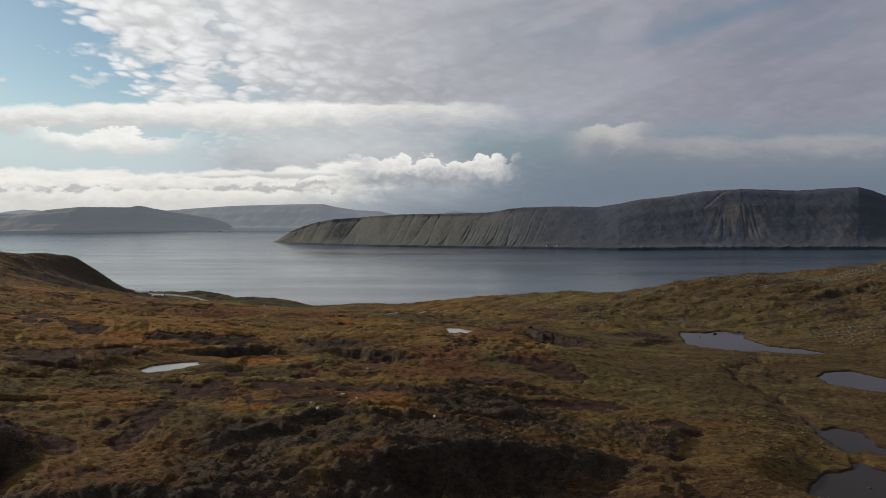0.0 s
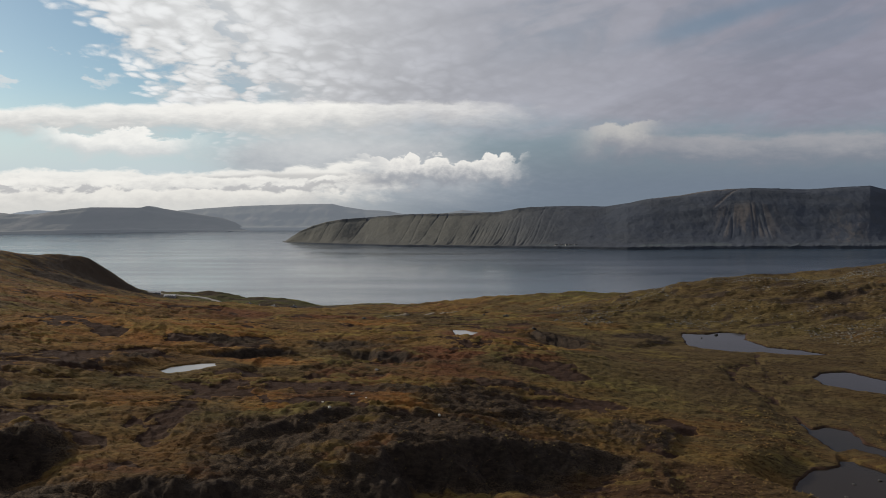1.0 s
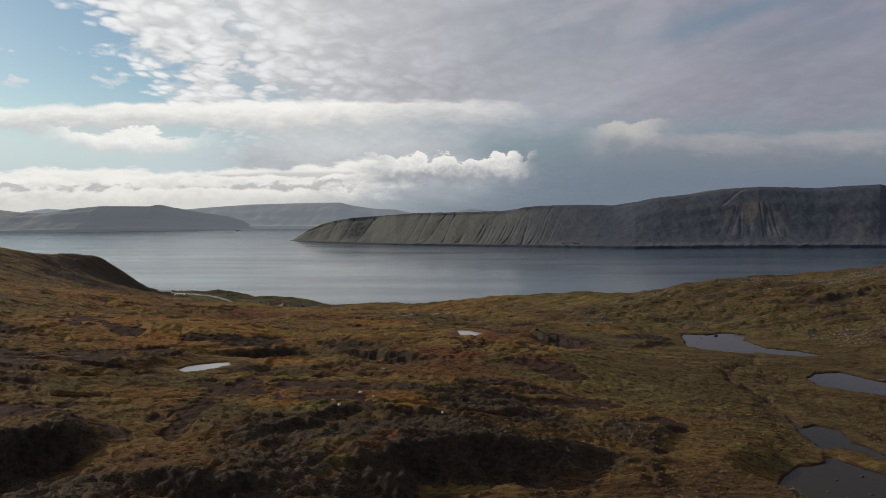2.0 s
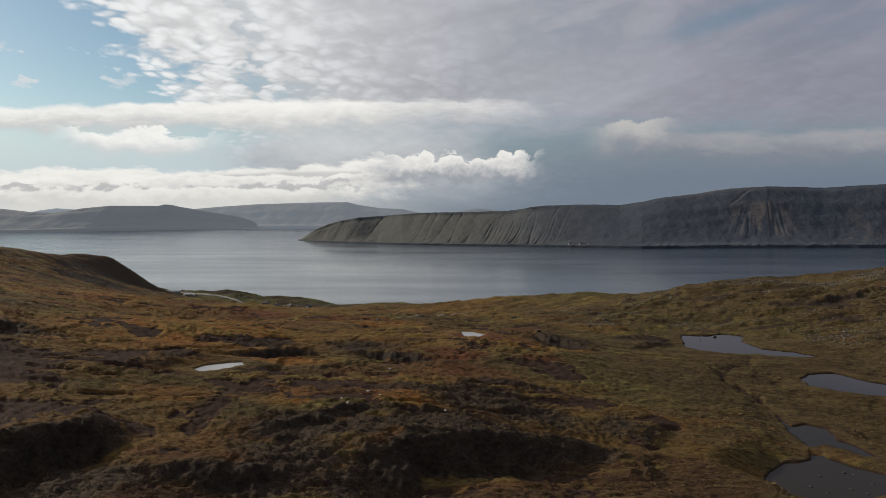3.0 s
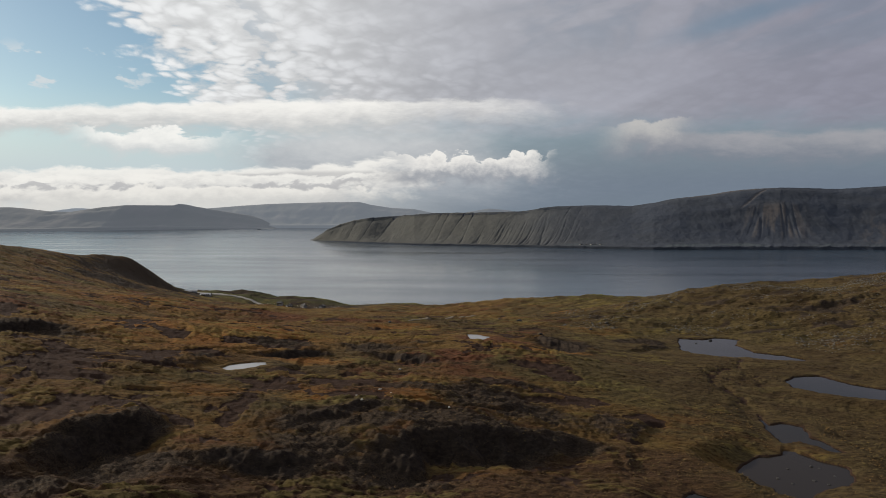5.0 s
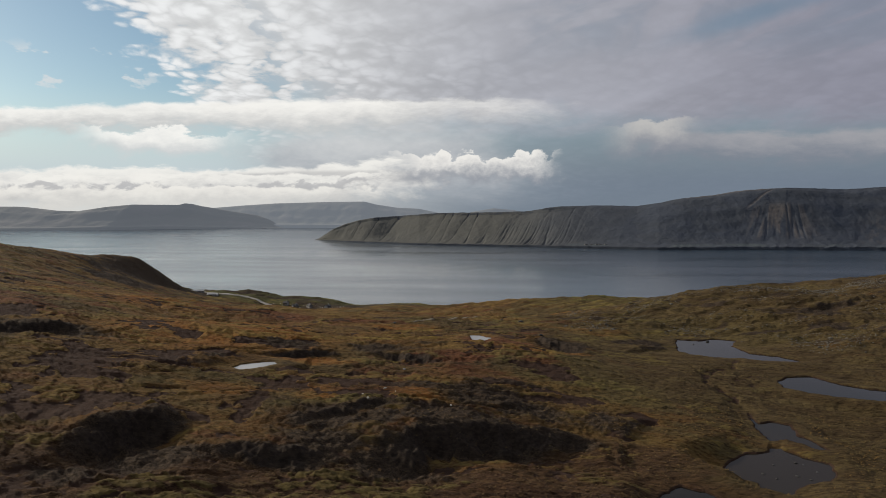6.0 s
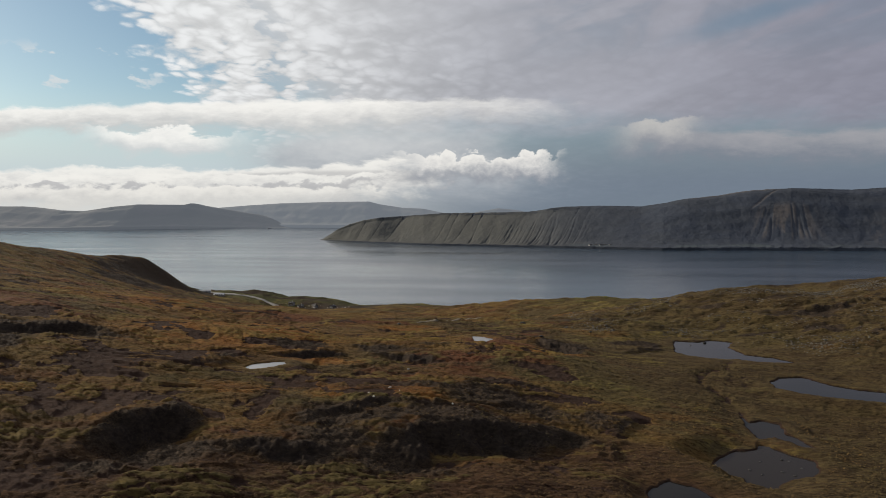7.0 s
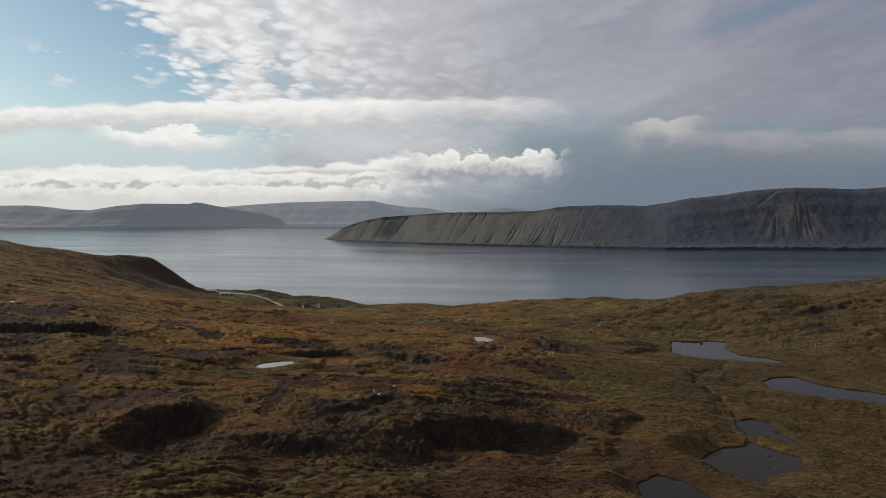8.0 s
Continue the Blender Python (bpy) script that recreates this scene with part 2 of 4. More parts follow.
    soil = k.mix(k.step(k.add(k.mul(mid, 0.5), k.mul(tuft, 0.5)), 0.35, 0.65), (0.036, 0.0205, 0.0145), (0.060, 0.036, 0.0255))
    colour = k.mix(k.step(k.add(k.attribute("peat"), off(tuft, 0.7), off(fine, 0.3)), 0.40, 0.56), grass, soil)
    dark = k.add(k.attribute("heath"), off(mid, 0.8), off(tuft, 0.9))
    colour = k.mix(k.step(dark, 0.40, 0.80), colour, heath)
    # step faces near-black: the shade on them is put into the colour
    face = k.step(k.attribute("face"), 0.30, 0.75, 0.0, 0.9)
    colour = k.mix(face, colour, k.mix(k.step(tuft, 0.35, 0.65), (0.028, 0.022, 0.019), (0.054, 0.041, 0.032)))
    bare = k.mix(k.step(fine, 0.35, 0.65), (0.034, 0.032, 0.032), (0.115, 0.108, 0.102))
    stone = k.add(k.attribute("rock"), off(tuft, 1.5), off(fine, 0.4))
    colour = k.mix(k.step(stone, 0.58, 0.75), colour, bare)
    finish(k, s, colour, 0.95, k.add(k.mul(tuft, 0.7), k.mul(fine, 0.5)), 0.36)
    s.inputs["Specular IOR Level"].default_value = 0.1
    return m


def water_material(name, deep, chop, rough, ior=1.33):
    m, k, s = material(name)
    at = k.put("ShaderNodeNewGeometry").outputs["Position"]
    part = k.put("ShaderNodeSeparateXYZ")
    k.feed(part.inputs[0], at)
    x, y, z = part.outputs
    lanes = k.add(k.mul(k.noise(k.vec(k.mul(x, 0.25), y), 0.006, 4.0, 0.6, 0.4), 0.6), k.mul(k.noise(k.vec(k.mul(x, 0.12), y), 0.014, 2.0, 0.5, 0.3), 0.4))
    wave = k.add(k.mul(k.noise(at, 0.12, 4.0, 0.6), 2.0), k.noise(at, 0.9, 3.0, 0.6))
    finish(k, s, deep, k.step(lanes, 0.36, 0.62, rough * 0.75, rough * 1.2), wave, chop)
    s.inputs["IOR"].default_value = ior
    return m


def cliff_material(name, turf, rock, soil, glow=0.0):
    m, k, s = material(name)
    at = k.put("ShaderNodeNewGeometry")
    part = k.put("ShaderNodeSeparateXYZ")
    k.feed(part.inputs[0], at.outputs["Position"])
    x, y, z = part.outputs
    strata = k.noise(k.vec(k.mul(x, 0.012), k.mul(y, 0.012), k.mul(z, 0.16)), 1.0, 4.0, 0.6)
    patch = k.noise(at.outputs["Position"], 0.011, 5.0, 0.6, 0.6)
    grit = k.noise(at.outputs["Position"], 0.07, 4.0, 0.65)
    # paler sunlit west, darker cloud-shaded east, painted into the turf colour
    sunny = k.step(k.add(x, k.mul(k.math("SUBTRACT", patch, 0.5), 420.0)), -50.0, 420.0, 1.0, 0.0)
    colour = k.mix(k.mul(sunny, 0.8), k.mix(k.step(patch, 0.4, 0.62), turf, soil), (0.110, 0.110, 0.098))
    # the scree mask also carries the painted sunlight on the eastern brow
    colour = k.mix(k.mul(k.attribute("scree"), k.step(grit, 0.3, 0.6, 0.6, 1.0)), colour, (0.138, 0.124, 0.118))
    colour = k.mix(k.attribute("shelf"), colour, k.mix(1.0, turf, (1.25, 1.28, 1.1), "MULTIPLY"))
    bare = k.add(k.attribute("rock"), k.mul(k.math("SUBTRACT", strata, 0.5), 0.7), k.mul(k.math("SUBTRACT", grit, 0.5), 0.5))
    colour = k.mix(k.step(bare, 0.4, 0.7), colour, rock)
    finish(k, s, colour, 0.95, k.add(grit, k.mul(strata, 0.5)), 1.2)
    s.inputs["Specular IOR Level"].default_value = 0.1
    if glow:  # surface emits as painted haze, for the sunlit air before the farthest backdrop
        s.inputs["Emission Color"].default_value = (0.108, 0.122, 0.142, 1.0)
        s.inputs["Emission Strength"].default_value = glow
    return m


MOOR = moor_material()
SEA = water_material("sea_water", (0.030, 0.052, 0.080), 0.025, 0.19, 1.45)
TARN = water_material("tarn_water", (0.014, 0.013, 0.011), 0.008, 0.05, 1.175)
MURK = water_material("shallow_peaty_water", (0.028, 0.024, 0.021), 0.008, 0.06, 1.12)
# pale base colour stands in for the bright sky's glare on the pools
POOL = water_material("pool_sky_glare", (0.25, 0.25, 0.252), 0.006, 0.08)
# dark bluish turf carries the cloud shadow over the island's eastern slopes
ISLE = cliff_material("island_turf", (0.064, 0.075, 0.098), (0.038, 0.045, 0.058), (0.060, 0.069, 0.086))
# last number: glow that stands in for haze over the distant hills
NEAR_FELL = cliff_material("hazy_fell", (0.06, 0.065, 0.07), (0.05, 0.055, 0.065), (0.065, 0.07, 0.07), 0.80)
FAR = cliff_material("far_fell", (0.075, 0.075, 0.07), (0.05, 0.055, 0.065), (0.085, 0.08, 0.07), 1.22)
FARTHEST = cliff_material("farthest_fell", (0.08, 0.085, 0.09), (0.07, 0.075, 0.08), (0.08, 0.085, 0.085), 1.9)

# ---- the land ----
# broad swells of the moor: x, y, height, reach
FELLS = [
    (-500, 200, 41.92, 260), (400, 200, 37.49, 160), (-80, 590, -14.36, 160), (100, 200, 9.45, 50), (90, 80, -4.99, 50), (-150, 60, 11.48, 90), (-400, 450, 27.64, 90),
    (230, 220, 15.9, 90), (-310, 310, 18.89, 90), (150, 420, -11.57, 50), (-200, 220, 6.55, 90), (89, 314, 2.14, 50), (-130, 310, -12.37, 90), (-320, 560, -4.71, 50),
    (140, -50, -3.38, 90), (250, 330, -4.42, 50), (0, 250, -7.41, 50), (-100, -60, -1.61, 90), (200, 100, -3.44, 50), (60, 420, -2.84, 90), (-150, 50, -3.14, 50),
    (-180, 150, 2.28, 50), (-46, 200, -0.17, 50), (-400, 300, 3.04, 50),
]
KNOLLS = [
    (-265, 453, 16, 30), (36, 56, -1.92, 30), (-57, 480, 4.03, 30), (250, 190, -5.2, 30), (80, 40, -4.42, 30), (140, 190, 2.84, 30), (-272, 385, 7.58, 34),
    (-258, 350, 1.58, 30), (-300, 340, -2.38, 45), (-285, 430, 7.15, 30), (-235, 480, -1.53, 22), (-225, 440, -5.88, 25), (-120, 420, -5.47, 40), (-60, 400, -2.87, 30),
    (60, 320, 2.43, 35), (20, 330, 2.68, 35), (-160, 450, -10.25, 30), (-30, 440, -2.39, 30), (115, 195, -4.97, 22), (75, 205, -1.09, 22), (-200, 525, 6.79, 35),
    (-140, 505, 5.57, 30), (-110, 300, 1.01, 45), (-150, 380, -4.64, 35), (-95, 350, 1.83, 30), (-100, 420, -0.39, 25),
]
HUMMOCKS = [
    (7, 103, 1.41, 18), (51, 132, -1.31, 18), (-46, 105, 1.84, 18), (66, 182, 1.52, 18), (-31, 79, -1.13, 18), (-58, 130, -3.11, 18), (-8, 62, 1.13, 18),
    (-238, 526, 1.02, 18), (68, 148, -1.91, 18), (50, 76, -1.14, 18), (-22, 40, -0.24, 18), (9, 61, -0.99, 18), (-90, 101, 1.5, 13),
]
SWELLS = FELLS + KNOLLS + HUMMOCKS

# rocky steps that face the camera's side: x, y, half length, heading, height, reach
STEPS = [
    (-36.2, 42.6, 5.6, 48, 5.2, 7), (1.5, 50.6, 14, 25, 4.4, 7), (-17.6, 39.8, 5, 8, 2.4, 4), (-78, 80, 12, 36, 2.2, 5), (-43, 74.5, 5.5, 43, 1.2, 3),
    (-29, 88.5, 8, 28, 1.6, 4), (-9, 90, 7, -30, 1.7, 5), (20.5, 109.5, 7, -65, 2.2, 5), (40, 119, 8, 45, 1.0, 4),
    (106, 162, 18, 17, 1.0, 6), (82, 154, 5, 5, 0.9, 4), (-14, 54, 6, 40, 1.4, 4), (24, 64, 5, 70, 1.0, 4), (19, 51, 4, 95, 0.9, 3),
]
# tarns: level, depth and shore line
TARN_C = [(51.8, 136.7), (57.7, 135.7), (61.4, 138.1), (65.8, 136.3), (62.5, 129.2), (63.2, 121.7), (68.4, 118.7), (71.5, 114), (65.4, 113.5), (59.9, 115.8), (54.1, 116.5), (50, 119), (48, 123)]
TARN_D = [(58.5, 97), (61.5, 100), (66.4, 101.2), (68.1, 97.1), (70.7, 93.8), (75.1, 91.1), (80, 88), (76.1, 82.2), (71.2, 84.7), (66.9, 86), (63, 87.4), (59.5, 90), (57.5, 92.8)]
TARN_E = [(32.3, 55.7), (38.4, 61.5), (41.6, 62.5), (43.4, 67), (45.2, 67), (44, 62.9), (45.3, 60.8), (47.3, 58.6), (45.8, 54.4), (44.6, 53.2), (42.8, 52.6), (41, 51.6), (39.4, 50.2), (37.6, 48), (35.3, 48.6), (35.8, 52), (34, 53.7)]
TARN_N = [(45.6, 79), (45.2, 74), (47.4, 75.1), (49.7, 73.7), (48.5, 69.3), (49.4, 66.3), (49.9, 63.1), (48, 64.1), (46.1, 67.2), (43.6, 66.4), (44, 71.5), (44.8, 76)]
TARN_F = [(21.4, 41.3), (22, 42.9), (24.6, 44.7), (26.8, 43.6), (28.3, 41), (28.8, 38.6), (26.5, 35.8), (22.8, 34.8), (21.2, 38)]
POOL_A = [(-36.8, 75.5), (-36.7, 77.3), (-34.5, 79.1), (-31.1, 80), (-30.8, 77.5), (-32.9, 75), (-35.1, 73.9)]
POOL_B = [(0.3, 114.1), (2.8, 114.2), (5.2, 111.2), (3.6, 107), (1.1, 107.5)]
POOL_G = [(-102.5, 98.8), (-105.2, 103.1), (-104.6, 105), (-101.7, 100.7)]
TARNS = [(50.5, 0.7, TARN_C), (50.5, 0.7, TARN_D), (49.8, 0.5, TARN_E), (49.85, 0.5, TARN_N), (52.3, 0.6, TARN_F), (56.8, 0.4, POOL_A), (55.25, 0.4, POOL_B), (63.7, 0.4, POOL_G)]
BROOK = [(45.5, 79.3), (45.6, 84.4), (45, 86.8), (43.6, 91.4), (45.2, 97.1), (48.6, 100.8), (52.4, 103.3), (55, 109), (57, 114)]

# bare peat flats: x, y and half sizes
PEAT = [
    (-56, 64, 5.1, 3.9), (-48, 76, 4.3, 4.2), (-42, 70, 8.3, 1.3), (-42, 81, 3.0, 2.4), (-37, 91, 5.6, 2.3), (-41, 50, 5.4, 2.6), (-44, 45, 4.7, 2.7), (-26, 54, 1.5, 3.4),
    (-25, 66, 2.4, 3.2), (-26, 76, 3.8, 2.0), (-17, 70, 4.1, 3.6), (-13, 62, 1.5, 2.0), (-30, 67, 1.8, 1.5), (-90, 92, 9, 4.5), (-20, 31, 1.6, 1.8), (-15, 35, 1.5, 1.2),
    (18, 73, 2.6, 1.6), (26, 68, 1.5, 1.8), (-56, 53, 2.1, 1.0), (-49, 60, 4.9, 0.9), (17, 84, 4.1, 2.2), (13, 89, 5.4, 2.0), (-16, 53, 3.0, 1.2),
]
# dark heather, and shade painted below the left step: x, y and half sizes
HEATH_AND_SHADE = [
    (4, 67, 9.6, 9), (-1, 55, 11, 4), (-14, 50, 5.9, 3.9), (-15, 96, 9.7, 4.7), (-31, 93, 5.6, 4.0), (22, 111, 5.7, 6.2), (-75, 82, 10, 6), (-73, 66, 5, 6), (-84, 75, 9, 6), (-86, 82, 12, 5),
    (20, 65, 2.9, 3.8), (-14, 45, 4.0, 3.7), (-34, 47, 4.8, 1.6), (-16, 40, 3.8, 1.6), (-6, 40, 4.5, 2.6), (-35, 31, 3.8, 2.0), (-31, 37.5, 5, 2.6), (-41, 79, 4.0, 1.7), (43, 126, 8, 4), (38, 124, 6, 3),
]
# glowing orange grass, and rust-brown sedge
GOLD = [(-7, 63, 4.2, 4.4), (-19, 62, 5.0, 4.4), (-33, 60, 7.3, 3.9), (-49, 100, 24, 22), (-15, 132, 10, 9), (-56, 49, 8, 2.9), (-26, 84, 6.2, 3.6), (15, 101, 6.9, 4.2), (-90, 150, 40, 16), (-10, 215, 55, 30), (-120, 260, 60, 25)]
RUST = [(-3, 91, 6.5, 6.0), (5, 105, 4.8, 5.2), (-37, 24, 7.0, 2.4), (-9, 33, 5.2, 2.8), (-60, 152, 15, 8), (-51, 63, 3.4, 2.3), (4, 36, 4.0, 4.6), (-33, 136, 9, 8), (-25, 29, 3.8, 1.8), (15, 92, 4.4, 2.8), (-130, 190, 40, 10)]
# thick dark heather, and the shade of faces and hollows painted as heather
SHADED_HEATH = [(2, 49, 8, 2.2), (-37, 42, 5, 2.2), (-248, 420, 30, 48), (-214, 350, 18, 26), (-225, 475, 10, 14), (-112, 468, 40, 14)]
SHORE_HEATH = [(-205, 525, 75, 24), (-150, 497, 40, 14)]

GRID = np.random.RandomState(7).permutation(512)
GRID = np.concatenate([GRID, GRID])
ANGLES = np.random.RandomState(8).rand(1024) * 2 * np.pi


def gradient_noise(x, y):
    """Smooth noise of about -0.7 to 0.7 on arrays."""
    xi, yi = np.floor(x).astype(int), np.floor(y).astype(int)
    xf, yf = x - xi, y - yi
    u, v = xf**3 * (xf * (xf * 6 - 15) + 10), yf**3 * (yf * (yf * 6 - 15) + 10)

    def corner(a, b):
        h = ANGLES[GRID[GRID[(xi + a) % 512] + (yi + b) % 512]]
        return np.cos(h) * (xf - a) + np.sin(h) * (yf - b)

    return (corner(0, 0) * (1 - u) + corner(1, 0) * u) * (1 - v) + (corner(0, 1) * (1 - u) + corner(1, 1) * u) * v


def fbm(x, y, octaves=4, gain=0.5):
    total, size = 0 * x, 1.0
    for n in range(octaves):
        total = total + size * gradient_noise(x * 2.03**n + 17.3 * n, y * 2.03**n - 9.1 * n)
        size *= gain
    return total


def smooth(a, b, v):
    t = np.clip((v - a) / (b - a), 0, 1)
    return t * t * (3 - 2 * t)


def from_line(x, y, a, b):
    """How far points are from the stretch between a and b."""
    dx, dy = b[0] - a[0], b[1] - a[1]
    t = np.clip(((x - a[0]) * dx + (y - a[1]) * dy) / (dx * dx + dy * dy), 0, 1)
    return np.hypot(x - a[0] - t * dx, y - a[1] - t * dy)


def shore(x, y, line):
    """How far points are inside a closed line (negative outside), down to 12 m off."""
    far, inside = np.full(x.shape, 12.0), np.zeros(x.shape, bool)
    px, py = np.array(line).T
    box = (x > px.min() - 12) & (x < px.max() + 12) & (y > py.min() - 12) & (y < py.max() + 12)
    bx, by = x[box], y[box]
    near, within = np.full(bx.shape, 12.0), np.zeros(bx.shape, bool)
    for a, b in zip(line, line[1:] + line[:1]):
        near = np.minimum(near, from_line(bx, by, a, b))
        if a[1] != b[1]:
            within ^= ((a[1] > by) != (b[1] > by)) & (bx < (b[0] - a[0]) * (by - a[1]) / (b[1] - a[1]) + a[0])
    far[box], inside[box] = near, within
    return np.where(inside, far, -far)


def swells(x, y):
    z = 56.5 - 6.325 * np.log1p(np.exp((y - 125) / 55.0))
    for cx, cy, h, r in SWELLS:
        z = z + h * np.exp(-((x - cx) ** 2 + (y - cy) ** 2) / r**2)
    return z


def blotches(x, y, spots):
    total = 0 * x
    for cx, cy, a, b in spots:
        total = np.maximum(total, np.exp(-0.7 * (((x - cx) / a) ** 2 + ((y - cy) / b) ** 2)))
    return total


def mats(x, y):
    """Swelling mats of grass, 0 in the seams between them and 1 on top."""
    far = smooth(75, 130, y)
    lump = (1 - far) * np.abs(fbm(x / 4.0 + 0.8 * gradient_noise(x / 5, y / 3), y / 1.9, 3, 0.55)) + far * np.abs(fbm(x / 11.0, y / 2.4, 3, 0.6))
    return smooth(0.0, 0.34, lump) * (0.25 + 0.75 * smooth(-0.1, 0.3, fbm(x / 22 + 60, y / 11, 3)))


def terraces(x, y, warp):
    """Narrow sheep-trodden steps across the farther slopes, about -0.5 to 0.5."""
    lane = y / (2.6 + 0.008 * y) + 2.2 * fbm(x / 26 + 6, y / 20, 3) + 0.5 * warp
    tread = lane - np.floor(lane)
    where = smooth(62, 95, y) * (0.3 + 0.7 * smooth(-0.2, 0.2, fbm(x / 23 + 31, y / 13, 3))) * (1 - 0.6 * smooth(20, 50, x) * smooth(150, 120, y))
    return where * (smooth(0.0, 0.18, tread) - tread - 0.1)


def cushions(x, y):
    """Small rounded cushions, mossy and grassy, with sharp creases between them."""
    far = smooth(60, 150, y)
    bend = 0.5 * gradient_noise(x / 2.1, y / 1.7)
    small = np.abs(gradient_noise(x / 1.15 + bend, y / 0.85 + bend)) + 0.4 * np.abs(gradient_noise(x / 0.55 + 9, y / 0.5))
    large = np.abs(gradient_noise(x / 3.4 + bend, y / 1.7 + bend)) + 0.4 * np.abs(gradient_noise(x / 1.5 + 9, y / 0.9))
    return np.sqrt(np.clip(((1 - far) * small + far * large) / 0.6, 0, 1.2)) * (1 + 0.8 * far)


def moor(x, y):
    """Height of the land, and how rocky, peaty and heathery a place is."""
    z = swells(x, y)
    warp = fbm(x / 6, y / 5, 4, 0.6)
    wx, wy = x + 3.5 * fbm(x / 11, y / 11, 3), y + 3.0 * fbm(x / 9 + 40, y / 9, 3) + 1.1 * warp
    bx, by = x + 1.8 * fbm(x / 5, y / 4, 4, 0.6), y + 1.5 * fbm(x / 5 + 40, y / 3.5, 4, 0.6)
    rock = 0 * x
    for cx, cy, half, heading, h, reach in STEPS:
        c, s = np.cos(np.radians(heading)), np.sin(np.radians(heading))
        u, v = (wx - cx) * c + (wy - cy) * s, (wy - cy) * c - (wx - cx) * s
        v = v + 0.12 * u * u / half
        along = np.exp(-((u / half) ** 4))
        width = 0.15 * h + 0.3
        tread = 0.6 * np.tanh(v / width) + 0.4 * np.tanh((v + 2.2 * width + warp) / width)
        z = z + h * along * np.where(tread > 0, 0.32, 0.80) * tread * np.exp(-np.abs(v) / reach)
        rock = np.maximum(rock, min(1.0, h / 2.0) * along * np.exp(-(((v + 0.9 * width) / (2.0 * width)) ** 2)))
    open_side = smooth(10, 34, x)
    calm = open_side * smooth(140, 105, y + 0.45 * np.maximum(x - 62, 0))
    # last term lays the step faces' painted shade into the heather mask
    heath = 0.84 * blotches(bx, by, HEATH_AND_SHADE) + 0.95 * blotches(wx, wy, SHADED_HEATH) + 0.42 * blotches(wx, wy, SHORE_HEATH) + (0.34 + 0.14 * smooth(90, 150, y)) * smooth(0.0, 0.4, fbm(x / 34 + 5, y / 10, 4, 0.6)) * (1 - (0.8 - 0.35 * smooth(135, 160, y)) * open_side) + 0.9 * rock
    lane = y / 8.5 + 2.6 * fbm(x / 30, y / 22, 3) + 0.35 * warp
    tread = lane - np.floor(lane)
    ledge = smooth(-0.15, 0.25, fbm(x / 19 + 8, y / 11, 2)) * (1 - 0.7 * open_side)
    foot = smooth(0.80, 0.97, tread) + smooth(0.10, 0.0, tread)
    peat = blotches(bx, by, PEAT) * 0.85 + 0.52 * smooth(0.06, 0.40, fbm(wx / 24, wy / 8, 4, 0.55)) * (1 - 0.92 * open_side) * smooth(330, 160, y)
    peat = peat + 0.32 * foot * ledge + 0.28 * smooth(0.02, 0.30, fbm(wx / 9 + 3, wy / 5, 3)) * smooth(76, 62, y) * smooth(18, 4, x) * smooth(32, 44, y)
    nibble = fbm(x / 2.4, y / 1.8, 3, 0.6)
    peat = smooth(0.36, 0.50, peat + 0.35 * warp + 0.13 * nibble) * smooth(0.75, 0.35, rock)
    heath = heath + 0.42 * smooth(-70, -130, x - 0.1 * y) * smooth(-0.05, 0.4, fbm(x / 45, y / 9 + 3, 4, 0.6)) * smooth(90, 130, y)
    rough = 1.0 - 0.6 * calm
    hags = smooth(0.25, 0.6, heath)
    z = z + rough * (0.8 * fbm(x / 26, y / 20, 2) + (0.40 + 0.25 * hags) * fbm(x / 10, y / 6, 3)) + 0.42 * ledge * (smooth(0.0, 0.14, tread) - tread)
    z = z + 0.20 * terraces(x, y, warp)
    z = z + rough * (0.13 + 0.26 * hags) * (0.45 - np.abs(fbm(x / 4.2, y / 2.0, 3, 0.55))) + (0.17 + 0.14 * hags) * (0.6 + 0.4 * rough) * fbm(x / 1.4, y / 0.7, 3, 0.6)
    z = z + 0.26 * rough * (1 - peat) * (mats(x, y) - 0.4)
    z = z + (0.10 + 0.07 * hags) * (0.5 + 0.5 * rough) * (1 - 0.85 * peat) * (cushions(x, y) - 0.5)
    rib = np.abs(gradient_noise((x + 0.7 * y) / 2.6 + 0.5 * warp, (y - 0.5 * x) / 7.0))
    z = z + 0.42 * blotches(x, y, [(-46, 38, 9, 7), (-54, 32, 7, 6)]) * (smooth(0.0, 0.3, rib) - 0.6)
    hill = open_side * smooth(120, 150, y + 0.45 * np.maximum(x - 62, 0)) * smooth(300, 230, y)
    z = z + hill * (1.3 * fbm(x / 19 + 2, y / 9, 4, 0.55) + 0.25 * (smooth(0.0, 0.25, np.abs(fbm(x / 9 + 5, y / 6, 2))) - 0.6))
    heath = heath + hill * 0.75 * smooth(0.12, 0.40, fbm(x / 21 + 3, y / 7 + 2, 4, 0.6))
    z = z + rock * (0.8 * fbm(x / 2.2, y / 2.2 + z / 2, 4, 0.6)) - 0.22 * peat + 0.07 * peat * fbm(x / 1.1, y / 0.7, 3, 0.6)
    brook = np.full(x.shape, 9.0)
    near = (np.abs(x - 48) < 16) & (np.abs(y - 96) < 28)
    for a, b in zip(BROOK, BROOK[1:]):
        brook[near] = np.minimum(brook[near], from_line(x[near] + 0.8 * warp[near], y[near] + 0.8 * nibble[near], a, b))
    seep = brook + 1.1 * nibble + 0.9 * warp
    z = z - 0.22 * smooth(0.9, 0.1, seep) - 0.12 * smooth(2.6, 0.6, brook)
